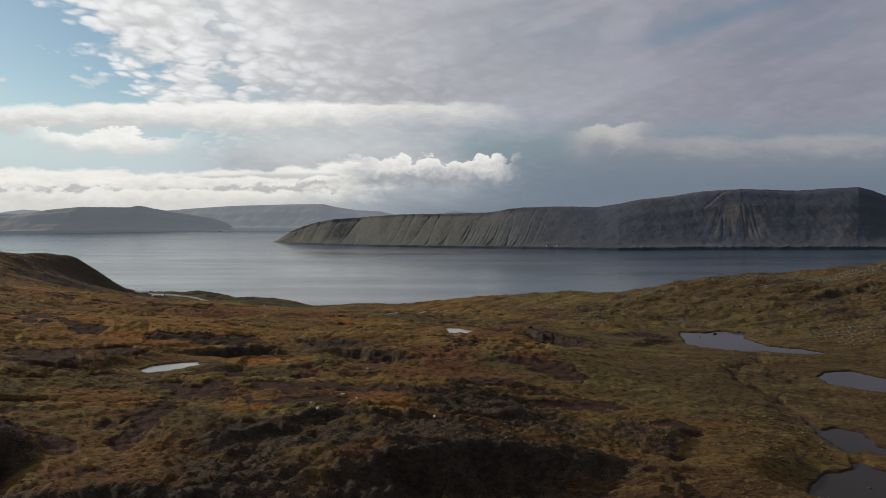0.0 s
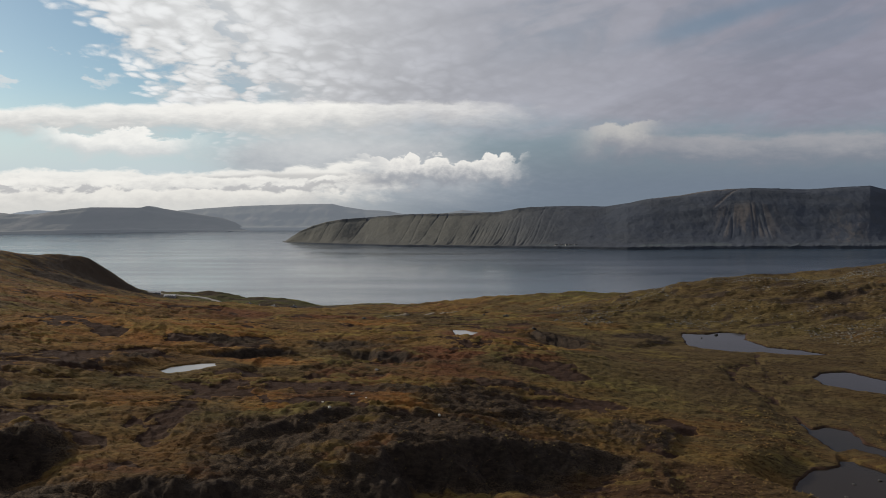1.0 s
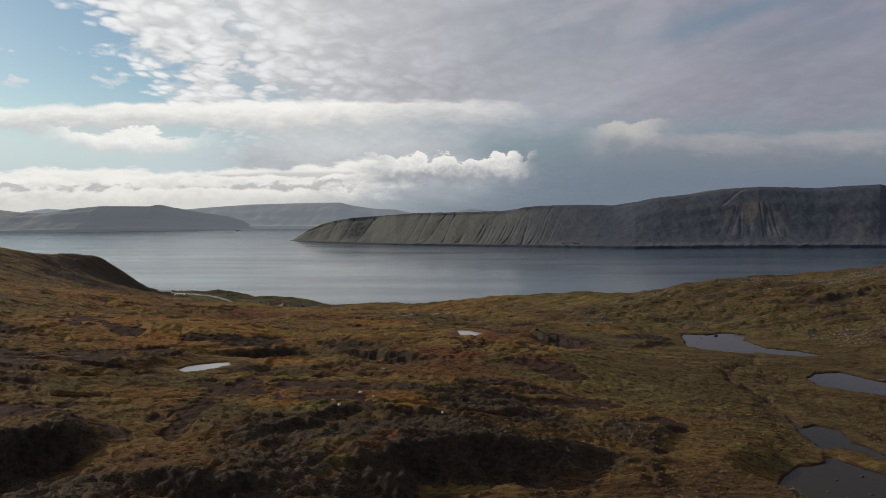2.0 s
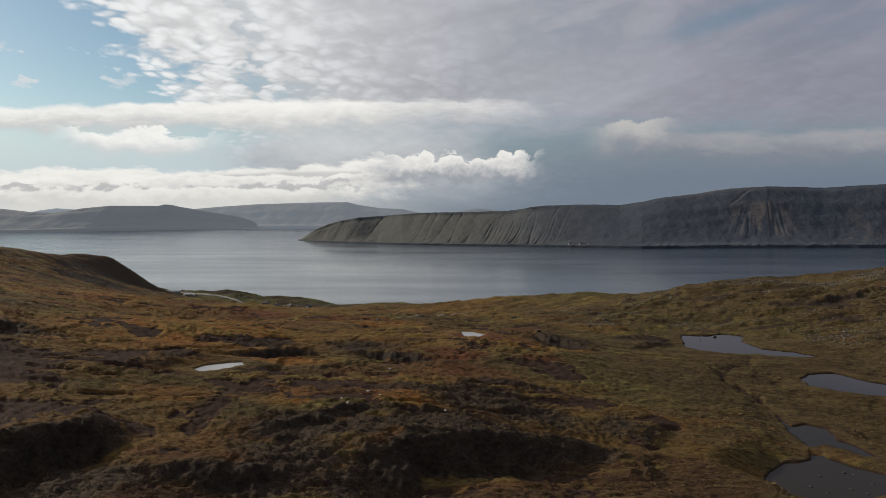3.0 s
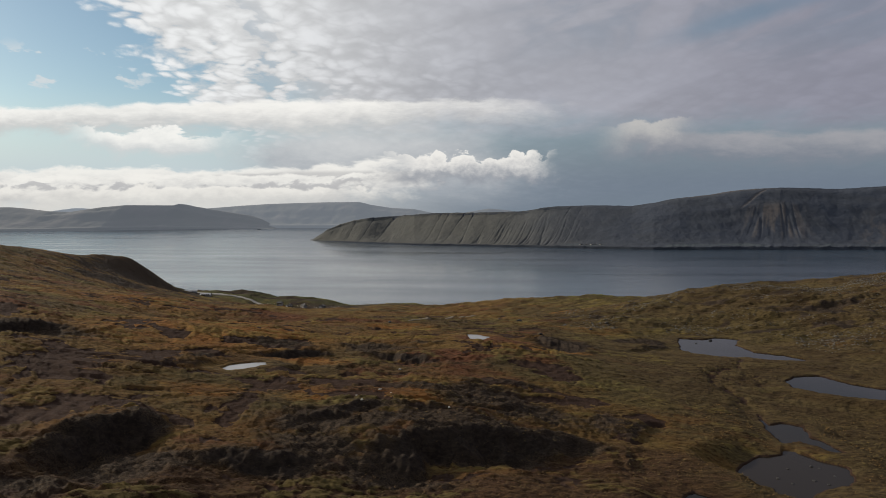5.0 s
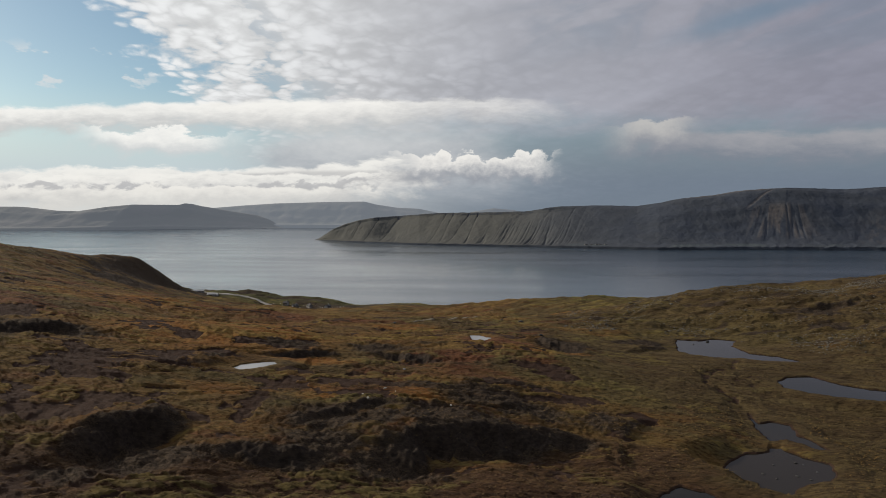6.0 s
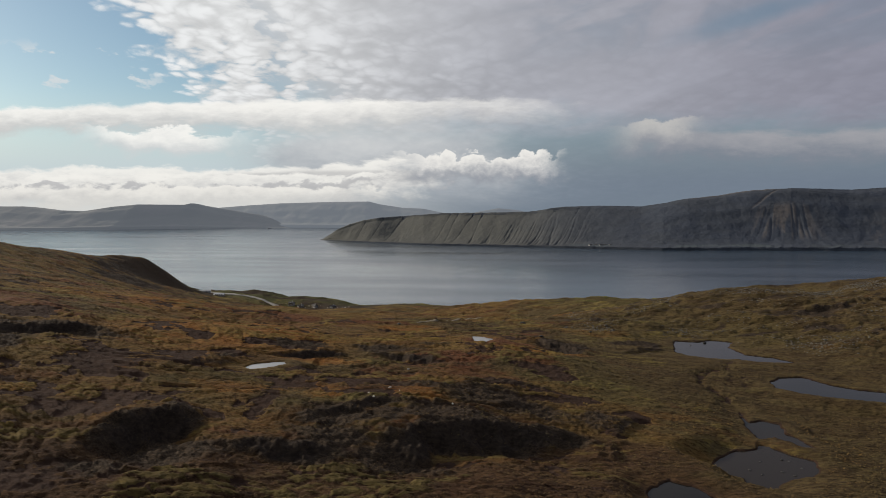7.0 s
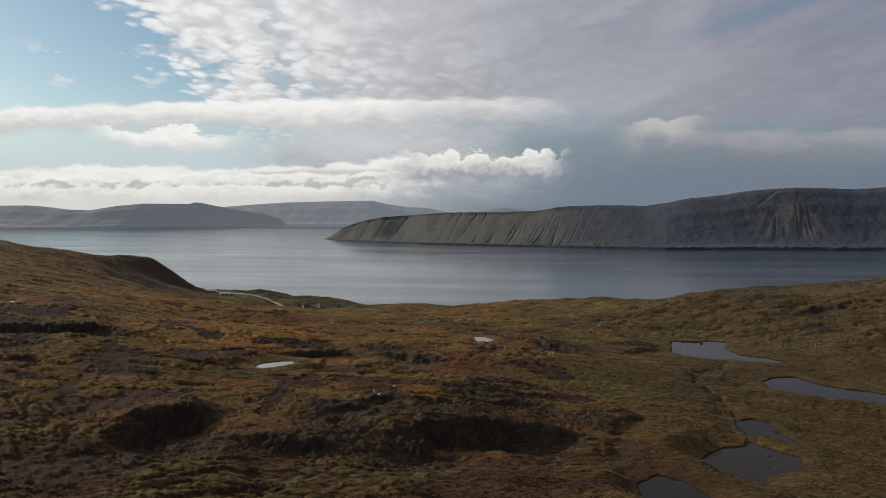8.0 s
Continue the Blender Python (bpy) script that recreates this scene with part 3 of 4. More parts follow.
    bog = blotches(x, y, [(51, 96, 5, 6), (46, 100, 3.5, 5), (45, 84, 2, 4)]) * smooth(0.05, 0.35, fbm(x / 1.6, y / 0.9, 3, 0.6))
    z = z - 0.15 * bog
    peat = np.maximum(peat, np.maximum(0.62 * smooth(0.8, 0.1, seep), 0.8 * bog))
    wobble = 0.55 * fbm(x / 3.2, y / 3.2, 3, 0.6)
    for level, depth, line in TARNS:
        d = shore(x, y, line) + wobble
        bank = level + 0.16 + 0.10 * np.clip(-d, 0, 4) + 0.10 * nibble
        near = smooth(-5.0, -0.4, d)
        z = z * (1 - near) + bank * near
        z = z + (level - depth - z) * smooth(-0.15, 0.45, d)
        # dark rim round the lower tarns: the bank's shade painted as peat
        edge = smooth(-0.5, -0.1, d)
        peat, heath = np.maximum(peat * (1 - near), 0.62 * edge * (level < 54)), heath * (1 - near)
    z = z + smooth(235, 280, y) * smooth(420, 360, y) * smooth(-120, -60, x) * (1.1 * fbm(x / 15, y / 9, 4, 0.6) + 0.8 * smooth(0.15, 0.45, fbm(x / 24 + 9, y / 16, 2)))
    z = z + smooth(470, 510, y) * (1.0 + 2.6 * fbm(x / 26, y / 12, 3, 0.5)) * smooth(120, 0, x)
    z = z - 9 * smooth(5, 2, z) * smooth(300, 350, y)
    return z, rock, peat, heath


def grid_mesh(name, xs, ys, zs, layers=()):
    """A mesh over rows of points (arrays of one shape), with named values at its points."""
    rows, cols = zs.shape
    me = bpy.data.meshes.new(name)
    corner = np.arange(rows * cols).reshape(rows, cols)
    faces = np.stack([corner[:-1, :-1], corner[:-1, 1:], corner[1:, 1:], corner[1:, :-1]], -1).reshape(-1, 4)
    me.vertices.add(rows * cols)
    me.vertices.foreach_set("co", np.stack([xs, ys, zs], -1).astype(np.float32).ravel())
    me.loops.add(faces.size)
    me.loops.foreach_set("vertex_index", faces.ravel().astype(np.int32))
    me.polygons.add(len(faces))
    me.polygons.foreach_set("loop_start", np.arange(0, faces.size, 4, dtype=np.int32))
    me.polygons.foreach_set("use_smooth", np.ones(len(faces), dtype=bool))
    me.update(calc_edges=True)
    for key, values in layers:
        me.attributes.new(key, "FLOAT", "POINT").data.foreach_set("value", values.astype(np.float32).ravel())
    return me


def build_moor():
    ys = [14.0]
    while ys[-1] < 700:
        ys.append(ys[-1] + 0.0030 * (ys[-1] + 32))
    ys = np.array([*np.linspace(-400, -75, 30), *np.arange(-70, 13.5, 0.9), *ys])
    side = np.concatenate([-1 - np.linspace(1, 0, 22)[:-1] ** 2 * 8, np.linspace(-1, 1, 1090), 1 + np.linspace(0, 1, 22)[1:] ** 2 * 8])
    y = np.repeat(ys[:, None], len(side), 1)
    x = side[None, :] * (30 + 0.86 * np.maximum(y, 14))
    z, rock, peat, heath = moor(x, y)
    wx, wy = x + 5 * fbm(x / 12, y / 9, 4, 0.6), y + 3.5 * fbm(x / 10 + 40, y / 7, 4, 0.6)
    green = smooth(235, 285, y) * smooth(25, 75, x) * (0.12 + 0.83 * smooth(-0.05, 0.28, fbm(x / 40, y / 6, 4))) + smooth(440, 490, y) * smooth(0, -60, x) * 0.6 + 0.12 * smooth(0.1, 0.5, fbm(x / 40 + 3, y / 40, 3))
    brown = smooth(48, 30, y) * smooth(34, 10, x) * 0.74 + 0.22 * smooth(90, 20, y) + 0.3 * blotches(wx, wy, HEATH_AND_SHADE) + 0.5 * blotches(wx, wy, [(17, 48, 12, 13)]) + 0.25 * smooth(0.0, 0.35, fbm(x / 40 + 12, y / 16, 3))
    stony = smooth(50, 90, x) * smooth(140, 175, y) * smooth(-0.05, 0.25, fbm(x / 18, y / 10, 3)) * 0.5
    me = grid_mesh("ground", x, y, z, (("peat", peat), ("heath", heath), ("green", green), ("brown", brown), ("face", rock), ("bush", 0.85 * smooth(455, 490, y) * smooth(0, -60, x)), ("gold", 0.9 * blotches(wx, wy, GOLD)), ("rust", blotches(wx, wy, RUST)), ("terrace_rise", terraces(x, y, fbm(x / 6, y / 5, 4, 0.6))), ("rock", rock * 0.22 + stony), ("crown", mats(x, y) * (0.45 + 0.55 * smooth(60, 25, x - 0.1 * y))+ 0.15 * smooth(75, 45, y) * smooth(30, 5, x))))
    me.materials.append(MOOR)
    return tagged(new("ground", me), "rolling autumn moorland of ochre grass, dark peat and heather", "moorland", kind="structure")


ground = build_moor()


def build_sea():
    ys = np.concatenate([np.linspace(-600, 300, 6), np.linspace(320, 2600, 80), np.linspace(2700, 9000, 20)])
    xs = np.linspace(-9000, 9000, 90)
    x, y = np.meshgrid(xs, ys)
    me = grid_mesh("sea", x, y, 0 * x)
    me.materials.append(SEA)
    return tagged(new("sea", me), "calm grey-blue sea sound with faint wind lanes", "sea", kind="structure")


sea = build_sea()


def build_tarn(level, depth, line):
    px, py = np.array(line).T
    n = 70
    x, y = np.meshgrid(np.linspace(px.min() - 2, px.max() + 2, n), np.linspace(py.min() - 2, py.max() + 2, n))
    inside = shore(x, y, line) > -1.3
    bm = bmesh.new()
    made = {}
    for i in range(n - 1):
        for j in range(n - 1):
            if inside[i : i + 2, j : j + 2].all():
                ring = []
                for a, b in ((i, j), (i, j + 1), (i + 1, j + 1), (i + 1, j)):
                    if (a, b) not in made:
                        made[a, b] = bm.verts.new((x[a, b], y[a, b], level))
                    ring.append(made[a, b])
                bm.faces.new(ring)
    me = bpy.data.meshes.new("tarn")
    bm.to_mesh(me)
    bm.free()
    me.materials.append(POOL if level > 54 else TARN if level > 50 else MURK)
    return tagged(new("tarn", me), "shallow pale pool gleaming on the moor" if level > 54 else "still dark peaty tarn mirroring the clouded sky", "pond", "tarns on the moor", "structure")


for level, depth, line in TARNS:
    build_tarn(level, depth, line)


def build_range(name, label, shore, ridge, mat, back, seed):
    """Far hills that rise from a shore line (x, y) to a skyline (x, height), with low shelves at the foot."""
    u = np.linspace(min(ridge[0][0], shore[0][0]), ridge[-1][0], 260)[None, :]
    v = np.concatenate([np.linspace(-0.03, 1, 60), 1 + np.linspace(0.05, 1.6, 16)])[:, None]
    base, top = np.interp(u, *np.array(shore, float).T), np.interp(u, *np.array(ridge, float).T)
    w = np.clip(v, 0, 1)
    x, y = u + 0 * v, base + back * v + 10 * fbm(u / 220 + seed, v + seed, 3)
    folds = fbm(x / 170 + seed, w * 1.6 + seed, 4, 0.6)
    bench = 0.014 * np.sin(w * 21 + 2.5 * fbm(x / 300 + seed, w * 2, 2))
    z = top * (0.10 * smooth(0.0, 0.05, w) + 0.30 * w + 0.60 * smooth(0.15, 1.0, w)) + top * (0.05 * folds + bench) * smooth(0.03, 0.2, w) * smooth(1.0, 0.8, w)
    z = np.where(v > 1, top * (1 - 0.25 * (v - 1) ** 2), np.where(v < 0, -4.0, z))
    shelf = 0.6 * smooth(0.10, 0.16, w) * smooth(0.42, 0.24, w) * smooth(0.0, 0.35, fbm(x / 260 + seed, w * 5, 4, 0.6))
    me = grid_mesh(name, x, y, z, (("rock", 0.5 * smooth(0.05, 0.0, w) + 0 * z), ("shelf", shelf), ("scree", 0.5 * smooth(0.1, 0.5, folds))))
    me.materials.append(mat)
    return tagged(new(name, me), label, "hills", kind="structure")


def build_island(shore, ridge, back, seed):
    """The long island: a low sea cliff, gullied turf slopes, a dark cap of rock and a scree fan."""
    x0 = ridge[0][0]
    u = np.concatenate([np.linspace(x0, 1250, 1050), np.linspace(1280, ridge[-1][0], 30)])[None, :]
    v = np.concatenate([[-0.03], np.linspace(0, 1, 170), 1 + np.linspace(0.05, 1.6, 20)])[:, None]
    base = np.interp(u, *np.array(shore, float).T)
    depth = back * (0.1 + 0.9 * smooth(x0, x0 + 320, u))
    top = np.interp(u * (1 + depth / base), *np.array(ridge, float).T)
    w = np.clip(v, 0, 1)
    lean = u - 62 * w
    y = base + depth * v + 10 * fbm(u / 90 + seed, v * 2 + seed, 3) * (1 - w)
    x = u * (1 + depth * v / base)
    y = y + 55 * smooth(-395, -300, lean) * smooth(150, -300, lean) * smooth(0.0, 0.35, w)
    y = y + 12 * fbm(lean / 110 + 3, w * 0.5, 2) * smooth(0.0, 0.3, w) * smooth(500, 150, u)
    west, east = smooth(330, 170, u), smooth(400, 600, u)
    ledge_top = 0.045 + 0.014 * fbm(u / 22, w * 0, 3) * smooth(0.14, 0.03, w)
    slope = ledge_top * smooth(0.0, 0.015, w) + (1 - ledge_top) * (0.5 * w**1.25 + 0.5 * smooth(0.12, 0.98, w))
    slope = slope + 0.06 * smooth(0.84, 0.90, w) * smooth(1.0, 0.93, w) * west
    # runs that lean with the slope: a few deep gullies and bundles of fine ones
    deep = np.abs(gradient_noise(lean / 54 + seed, w * 0.25 + 3))
    fine = np.abs(gradient_noise(lean / 10 + seed, w * 0.7 + 9))
    bundle = np.exp(-(((lean - 110) / 90) ** 2)) + 0.5 * smooth(-0.1, 0.3, gradient_noise(lean / 100, w + 5))
    band = smooth(0.04, 0.14, w) * smooth(0.97, 0.84, w)
    cut = smooth(0.05, 0.0, deep) * band * west * smooth(-500, -330, u) * (0.35 + 0.65 * smooth(-0.15, 0.2, gradient_noise(lean / 90 + 4, w * 1.3)))
    nick = smooth(0.12, 0.0, fine) * band * np.clip(bundle, 0, 1) * smooth(0.85, 0.5, w) * west
    folds = fbm(lean / 60 + seed, w * 0.9 + seed, 4, 0.6)
    z = top * slope + (0.8 * folds * (0.25 + 0.75 * west) + 0.9 * smooth(0.0, 0.3, deep) * west) * band - 2.5 * cut - 1.8 * nick
    # stepped lava ledges
    z = z + (0.003 + 0.004 * east) * top * np.sin(w * 30 + 2.0 * fbm(u / 120, w * 2, 2)) * smooth(0.3, 0.6, w) * smooth(1.0, 0.92, w)
    # scree fan that spreads from a notch under the eastern brow
    turn = (u - 735) / (34 + 78 * (1 - w))
    spokes = np.abs(gradient_noise(turn * 3.4 + 20, w * 0.8))
    on_fan = np.exp(-(turn**4)) * smooth(0.18, 0.36, w) * smooth(0.76, 0.62, w)
    z = z - 1.2 * smooth(0.16, 0.0, spokes) * on_fan + 0.8 * on_fan
    notch = smooth(9, 0, np.abs(u - 715 + 190 * (0.97 - w))) * smooth(0.62, 0.72, w) * smooth(0.99, 0.94, w)
    z = z - 1.2 * notch + 1.2 * fbm(x / 30, y / 30, 4, 0.6) * smooth(0.0, 0.1, w)
    z = np.where(v > 1, top * (1 - 0.25 * (v - 1) ** 2) + 4 * fbm(x / 160, y / 160, 3), np.where(v < 0, -4.0, z))
    crag = fbm(u / 14, w * 9, 3, 0.6)
    rock = smooth(0.82, 0.89, w) * (v <= 1) * (0.42 * west * smooth(-420, -320, u) + 0.15) + smooth(0.06, 0.025, w + 0.03 * crag) * (0.9 - 0.35 * east) + 0.55 * cut + 0.4 * nick
    rock = rock + 0.6 * smooth(0.02, 0.0, np.abs(w - 0.72 - 0.02 * crag)) * np.exp(-(((u - 715) / 45) ** 2))
    green = smooth(0.03, 0.06, w) * smooth(0.17, 0.10, w) * smooth(100, 300, u) * smooth(-0.2, 0.3, fbm(u / 90 + 7, w * 3, 3))
    # pale strip on the eastern brow: sunlight painted in through the scree mask
    brow = 0.7 * smooth(0.95, 0.99, w) * smooth(480, 540, u) * smooth(760, 690, u)
    scree = np.maximum(0.9 * on_fan * smooth(-0.3, 0.2, fbm(turn * 4 + 30, w * 2, 3)) * smooth(0.0, 0.16, spokes), np.maximum(brow, 0.7 * notch))
    scree = scree + 0.45 * np.exp(-(((u - 1000) / 55) ** 2)) * smooth(0.1, 0.2, w) * smooth(0.7, 0.4, w) * smooth(-0.2, 0.3, crag)
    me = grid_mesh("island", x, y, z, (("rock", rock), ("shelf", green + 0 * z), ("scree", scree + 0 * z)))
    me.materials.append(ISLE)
    return tagged(new("island", me), "long steep island with gullied turf slopes and dark rock", "island", kind="structure")


ISLE_SHORE = [(-573, 2125), (-379, 1937), (-185, 1781), (25, 1716), (243, 1626), (438, 1560), (656, 1580), (1030, 1590), (1500, 1640), (2200, 1900)]
ISLE_RIDGE = [
    (-575, 1), (-548, 17), (-515, 37), (-475, 55), (-430, 68), (-380, 77), (-317, 82), (-143, 93), (84, 96), (155, 99), (224, 111), (291, 116), (389, 117), (468, 115), (533, 124),
    (601, 138), (687, 147), (788, 163), (905, 170), (989, 168), (1073, 165), (1165, 171), (1270, 176), (1314, 166), (1373, 145), (1600, 110), (2200, 40),
]
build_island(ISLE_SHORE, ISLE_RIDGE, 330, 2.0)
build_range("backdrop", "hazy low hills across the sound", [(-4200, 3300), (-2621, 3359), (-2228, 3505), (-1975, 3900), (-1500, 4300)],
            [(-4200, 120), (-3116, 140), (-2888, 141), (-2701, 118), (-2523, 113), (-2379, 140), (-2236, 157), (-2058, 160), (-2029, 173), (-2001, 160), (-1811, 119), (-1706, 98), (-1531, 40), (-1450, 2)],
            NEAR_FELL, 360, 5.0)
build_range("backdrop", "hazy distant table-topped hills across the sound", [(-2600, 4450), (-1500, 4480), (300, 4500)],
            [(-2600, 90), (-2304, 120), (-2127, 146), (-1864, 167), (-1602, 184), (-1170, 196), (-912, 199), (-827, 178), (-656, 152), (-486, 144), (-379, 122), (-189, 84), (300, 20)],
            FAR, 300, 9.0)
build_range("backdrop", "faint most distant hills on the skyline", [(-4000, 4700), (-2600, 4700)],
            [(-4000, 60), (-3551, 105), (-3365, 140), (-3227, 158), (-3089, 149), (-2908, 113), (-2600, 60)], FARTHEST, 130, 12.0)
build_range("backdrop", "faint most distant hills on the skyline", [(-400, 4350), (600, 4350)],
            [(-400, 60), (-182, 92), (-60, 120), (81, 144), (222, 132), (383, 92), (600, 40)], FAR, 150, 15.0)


# ---- things ----
def land_height(x, y):
    return float(moor(np.array([float(x)]), np.array([float(y)]))[0][0])


def part(name, bm, mat, parent, label=""):
    """Links a bmesh as one mesh object under a thing or a part."""
    me = bpy.data.meshes.new(name)
    bm.to_mesh(me)
    bm.free()
    me.materials.append(mat)
    ob = new(name, me)
    ob.parent = parent
    if label:
        ob["label"] = label
    return ob


def box(bm, x, y, z, sx, sy, sz, bevel=0.0):
    made = bmesh.ops.create_cube(bm, size=1.0, matrix=Matrix.Translation((x, y, z)) @ Matrix.Diagonal((sx, sy, sz, 1)))
    if bevel:
        edges = list({e for v in made["verts"] for e in v.link_edges})
        bmesh.ops.bevel(bm, geom=edges, offset=bevel, segments=1, affect="EDGES")
    return bm


def plain_material(name, colour, rough=0.8, vary=0.25, scale=1.5, bump=0.03):
    m, k, s = material(name)
    where = k.put("ShaderNodeTexCoord").outputs["Object"]
    grain = k.noise(where, scale, 5.0, 0.6)
    fine = k.noise(where, scale * 7, 3.0, 0.6)
    dark = tuple(c * (1 - vary) for c in colour)
    pale = tuple(min(c * (1 + vary), 0.9) for c in colour)
    finish(k, s, k.mix(k.step(k.add(k.mul(grain, 0.7), k.mul(fine, 0.3)), 0.35, 0.65), dark, pale), rough, fine, bump)
    return m


WHITE_WALL = plain_material("white_render", (0.62, 0.61, 0.59))
GREY_WALL = plain_material("grey_cladding", (0.30, 0.30, 0.30))
DARK_ROOF = plain_material("dark_roofing", (0.06, 0.06, 0.065))
PALE_ROOF = plain_material("pale_metal_roof", (0.36, 0.37, 0.385), 0.35)
WINDOW_GLASS = plain_material("window_glass", (0.03, 0.035, 0.04), 0.08, 0.1)
WOOD = plain_material("weathered_wood", (0.14, 0.10, 0.07))
GRAVEL = plain_material("gravel_track", (0.30, 0.285, 0.26), 0.95, 0.2, 0.6)
EARTH = plain_material("trodden_earth", (0.15, 0.125, 0.095), 0.95, 0.3, 0.8)
STONE = plain_material("lichen_stone", (0.108, 0.100, 0.085), 0.95, 0.45, 2.2, 0.06)
WET_STONE = plain_material("wet_basalt", (0.035, 0.034, 0.033), 0.75, 0.4, 2.5, 0.05)
PALE_STONE = plain_material("pale_stone", (0.48, 0.46, 0.42), 0.9, 0.25, 3.0, 0.04)
HULL = plain_material("dark_hull_paint", (0.05, 0.06, 0.08), 0.4)


def gable_house(name, length, width, eaves, ridge, wall_mat, roof_mat, doors=1, windows=2, chimney=False):
    """A small gabled building with real eaves, a door and windows; its base is at its Empty."""
    thing = new(name)
    bm = bmesh.new()
    l, w = length / 2, width / 2
    low = [bm.verts.new((sx * l, sy * w, -0.6)) for sx, sy in ((-1, -1), (1, -1), (1, 1), (-1, 1))]
    high = [bm.verts.new((sx * l, sy * w, eaves)) for sx, sy in ((-1, -1), (1, -1), (1, 1), (-1, 1))]
    peak = [bm.verts.new((sx * l, 0, ridge - 0.1)) for sx in (-1, 1)]
    for n in (0, 2):
        bm.faces.new((low[n], low[(n + 1) % 4], high[(n + 1) % 4], high[n]))
    bm.faces.new((low[1], low[2], high[2], peak[1], high[1]))
    bm.faces.new((low[3], low[0], high[0], peak[0], high[3]))
    bm.faces.new(tuple(reversed(low)))
    part("wall", bm, wall_mat, thing)
    bm = bmesh.new()
    over, slope = 0.35, (ridge - eaves) / w
    for side in (-1, 1):
        pts = [(-l - over, 0, ridge), (l + over, 0, ridge), (l + over, side * (w + over), eaves - slope * over), (-l - over, side * (w + over), eaves - slope * over)]
        a = [bm.verts.new(p) for p in pts]
        b = [bm.verts.new((p[0], p[1], p[2] + 0.16)) for p in pts]
        bm.faces.new(a), bm.faces.new(tuple(reversed(b)))
        for n in range(4):
            bm.faces.new((a[n], a[(n + 1) % 4], b[(n + 1) % 4], b[n]))
    roof = part("roof", bm, roof_mat, thing)
    if chimney:
        part("chimney", box(bmesh.new(), l * 0.4, 0, ridge + 0.35, 0.6, 0.6, 1.0, 0.04), GREY_WALL, roof)
    spots = np.linspace(-l, l, doors + windows + 2)[1:-1]
    for n, x in enumerate(spots):
        if n < doors:
            part("door", box(bmesh.new(), x, -w - 0.02, 1.0, 0.95, 0.1, 2.0, 0.01), WOOD, thing)
        else:
            window = part("window", box(bmesh.new(), x, -w - 0.02, 1.55, 1.15, 0.1, 1.15, 0.01), WHITE_WALL, thing)
            part("pane", box(bmesh.new(), x, -w - 0.06, 1.55, 0.95, 0.06, 0.95), WINDOW_GLASS, window)
    return thing


def stand(thing, x, y, turn, z=None):
    thing.matrix_basis = pose(x, y, land_height(x, y) if z is None else z, 0, 0, turn)
    return thing


shed = stand(gable_house("farm_shed", 8, 5, 1.3, 2.2, GREY_WALL, PALE_ROOF, 2, 2), -216, 474, 8)
tagged(shed, "long grey farm shed with a pale metal roof by the track", "shed", "farm buildings by the shore")
shed = stand(gable_house("farm_shed", 9, 5, 1.6, 2.6, GREY_WALL, PALE_ROOF, 1, 1), -234, 486, 20)
tagged(shed, "short grey farm shed with a pale metal roof", "shed", "farm buildings by the shore")
house = stand(gable_house("farmhouse", 4.2, 3.2, 1.7, 2.6, GREY_WALL, DARK_ROOF, 1, 2, True), -157, 479, -12)
tagged(house, "small grey farmhouse with a dark roof near the shore", "house", "farmhouses by the shore")
for x, y, turn in ((-148, 474, 35), (-135, 470, -40), (-119, 465, 60)):
    copy_thing(house, pose(x, y, land_height(x, y) - 0.2, 0, 0, turn))
cottage = stand(gable_house("cottage", 7, 5, 2.4, 4.2, WHITE_WALL, DARK_ROOF, 1, 2, True), 275, 1646, 5, 6.8)
tagged(cottage, "tiny white cottage with a dark roof on the island's foot", "house", "island village houses")
for x, y, turn in ((290, 1650, -10), (302, 1643, 12), (313, 1652, 0), (326, 1645, 25), (340, 1651, -15), (354, 1646, 8)):
    copy_thing(cottage, pose(x, y, 6.8, 0, 0, turn))


def build_track(points, width, lift, mat, label):
    """A gravel track laid on the land along a smooth line."""
    t = np.linspace(0, len(points) - 1, 90)
    px, py = (np.interp(t, range(len(points)), [p[n] for p in points]) for n in (0, 1))
    kernel = np.ones(9) / 9
    px, py = (np.convolve(np.pad(c, 4, mode="edge"), kernel, "valid") for c in (px, py))
    tx, ty = np.gradient(px), np.gradient(py)
    size = np.hypot(tx, ty)
    across = np.array([-1.0, -0.9, 0.0, 0.9, 1.0])[None, :] * width / 2
    x, y = px[:, None] - (ty / size)[:, None] * across, py[:, None] + (tx / size)[:, None] * across
    z = moor(x, y)[0]
    z = np.maximum(z, z.mean(1, keepdims=True)) + np.array([-0.5, 0.8 * lift, lift, 0.8 * lift, -0.5])[None, :]
    me = grid_mesh("road", x, y, z)
    me.materials.append(mat)
    return tagged(new("road", me), label, "road", kind="structure")


build_track([(-246, 500), (-226, 492), (-205, 488), (-190, 486), (-176, 479), (-162, 470), (-150, 464), (-138, 458)], 4.0, 0.38, GRAVEL, "pale gravel track winding down to the farm")


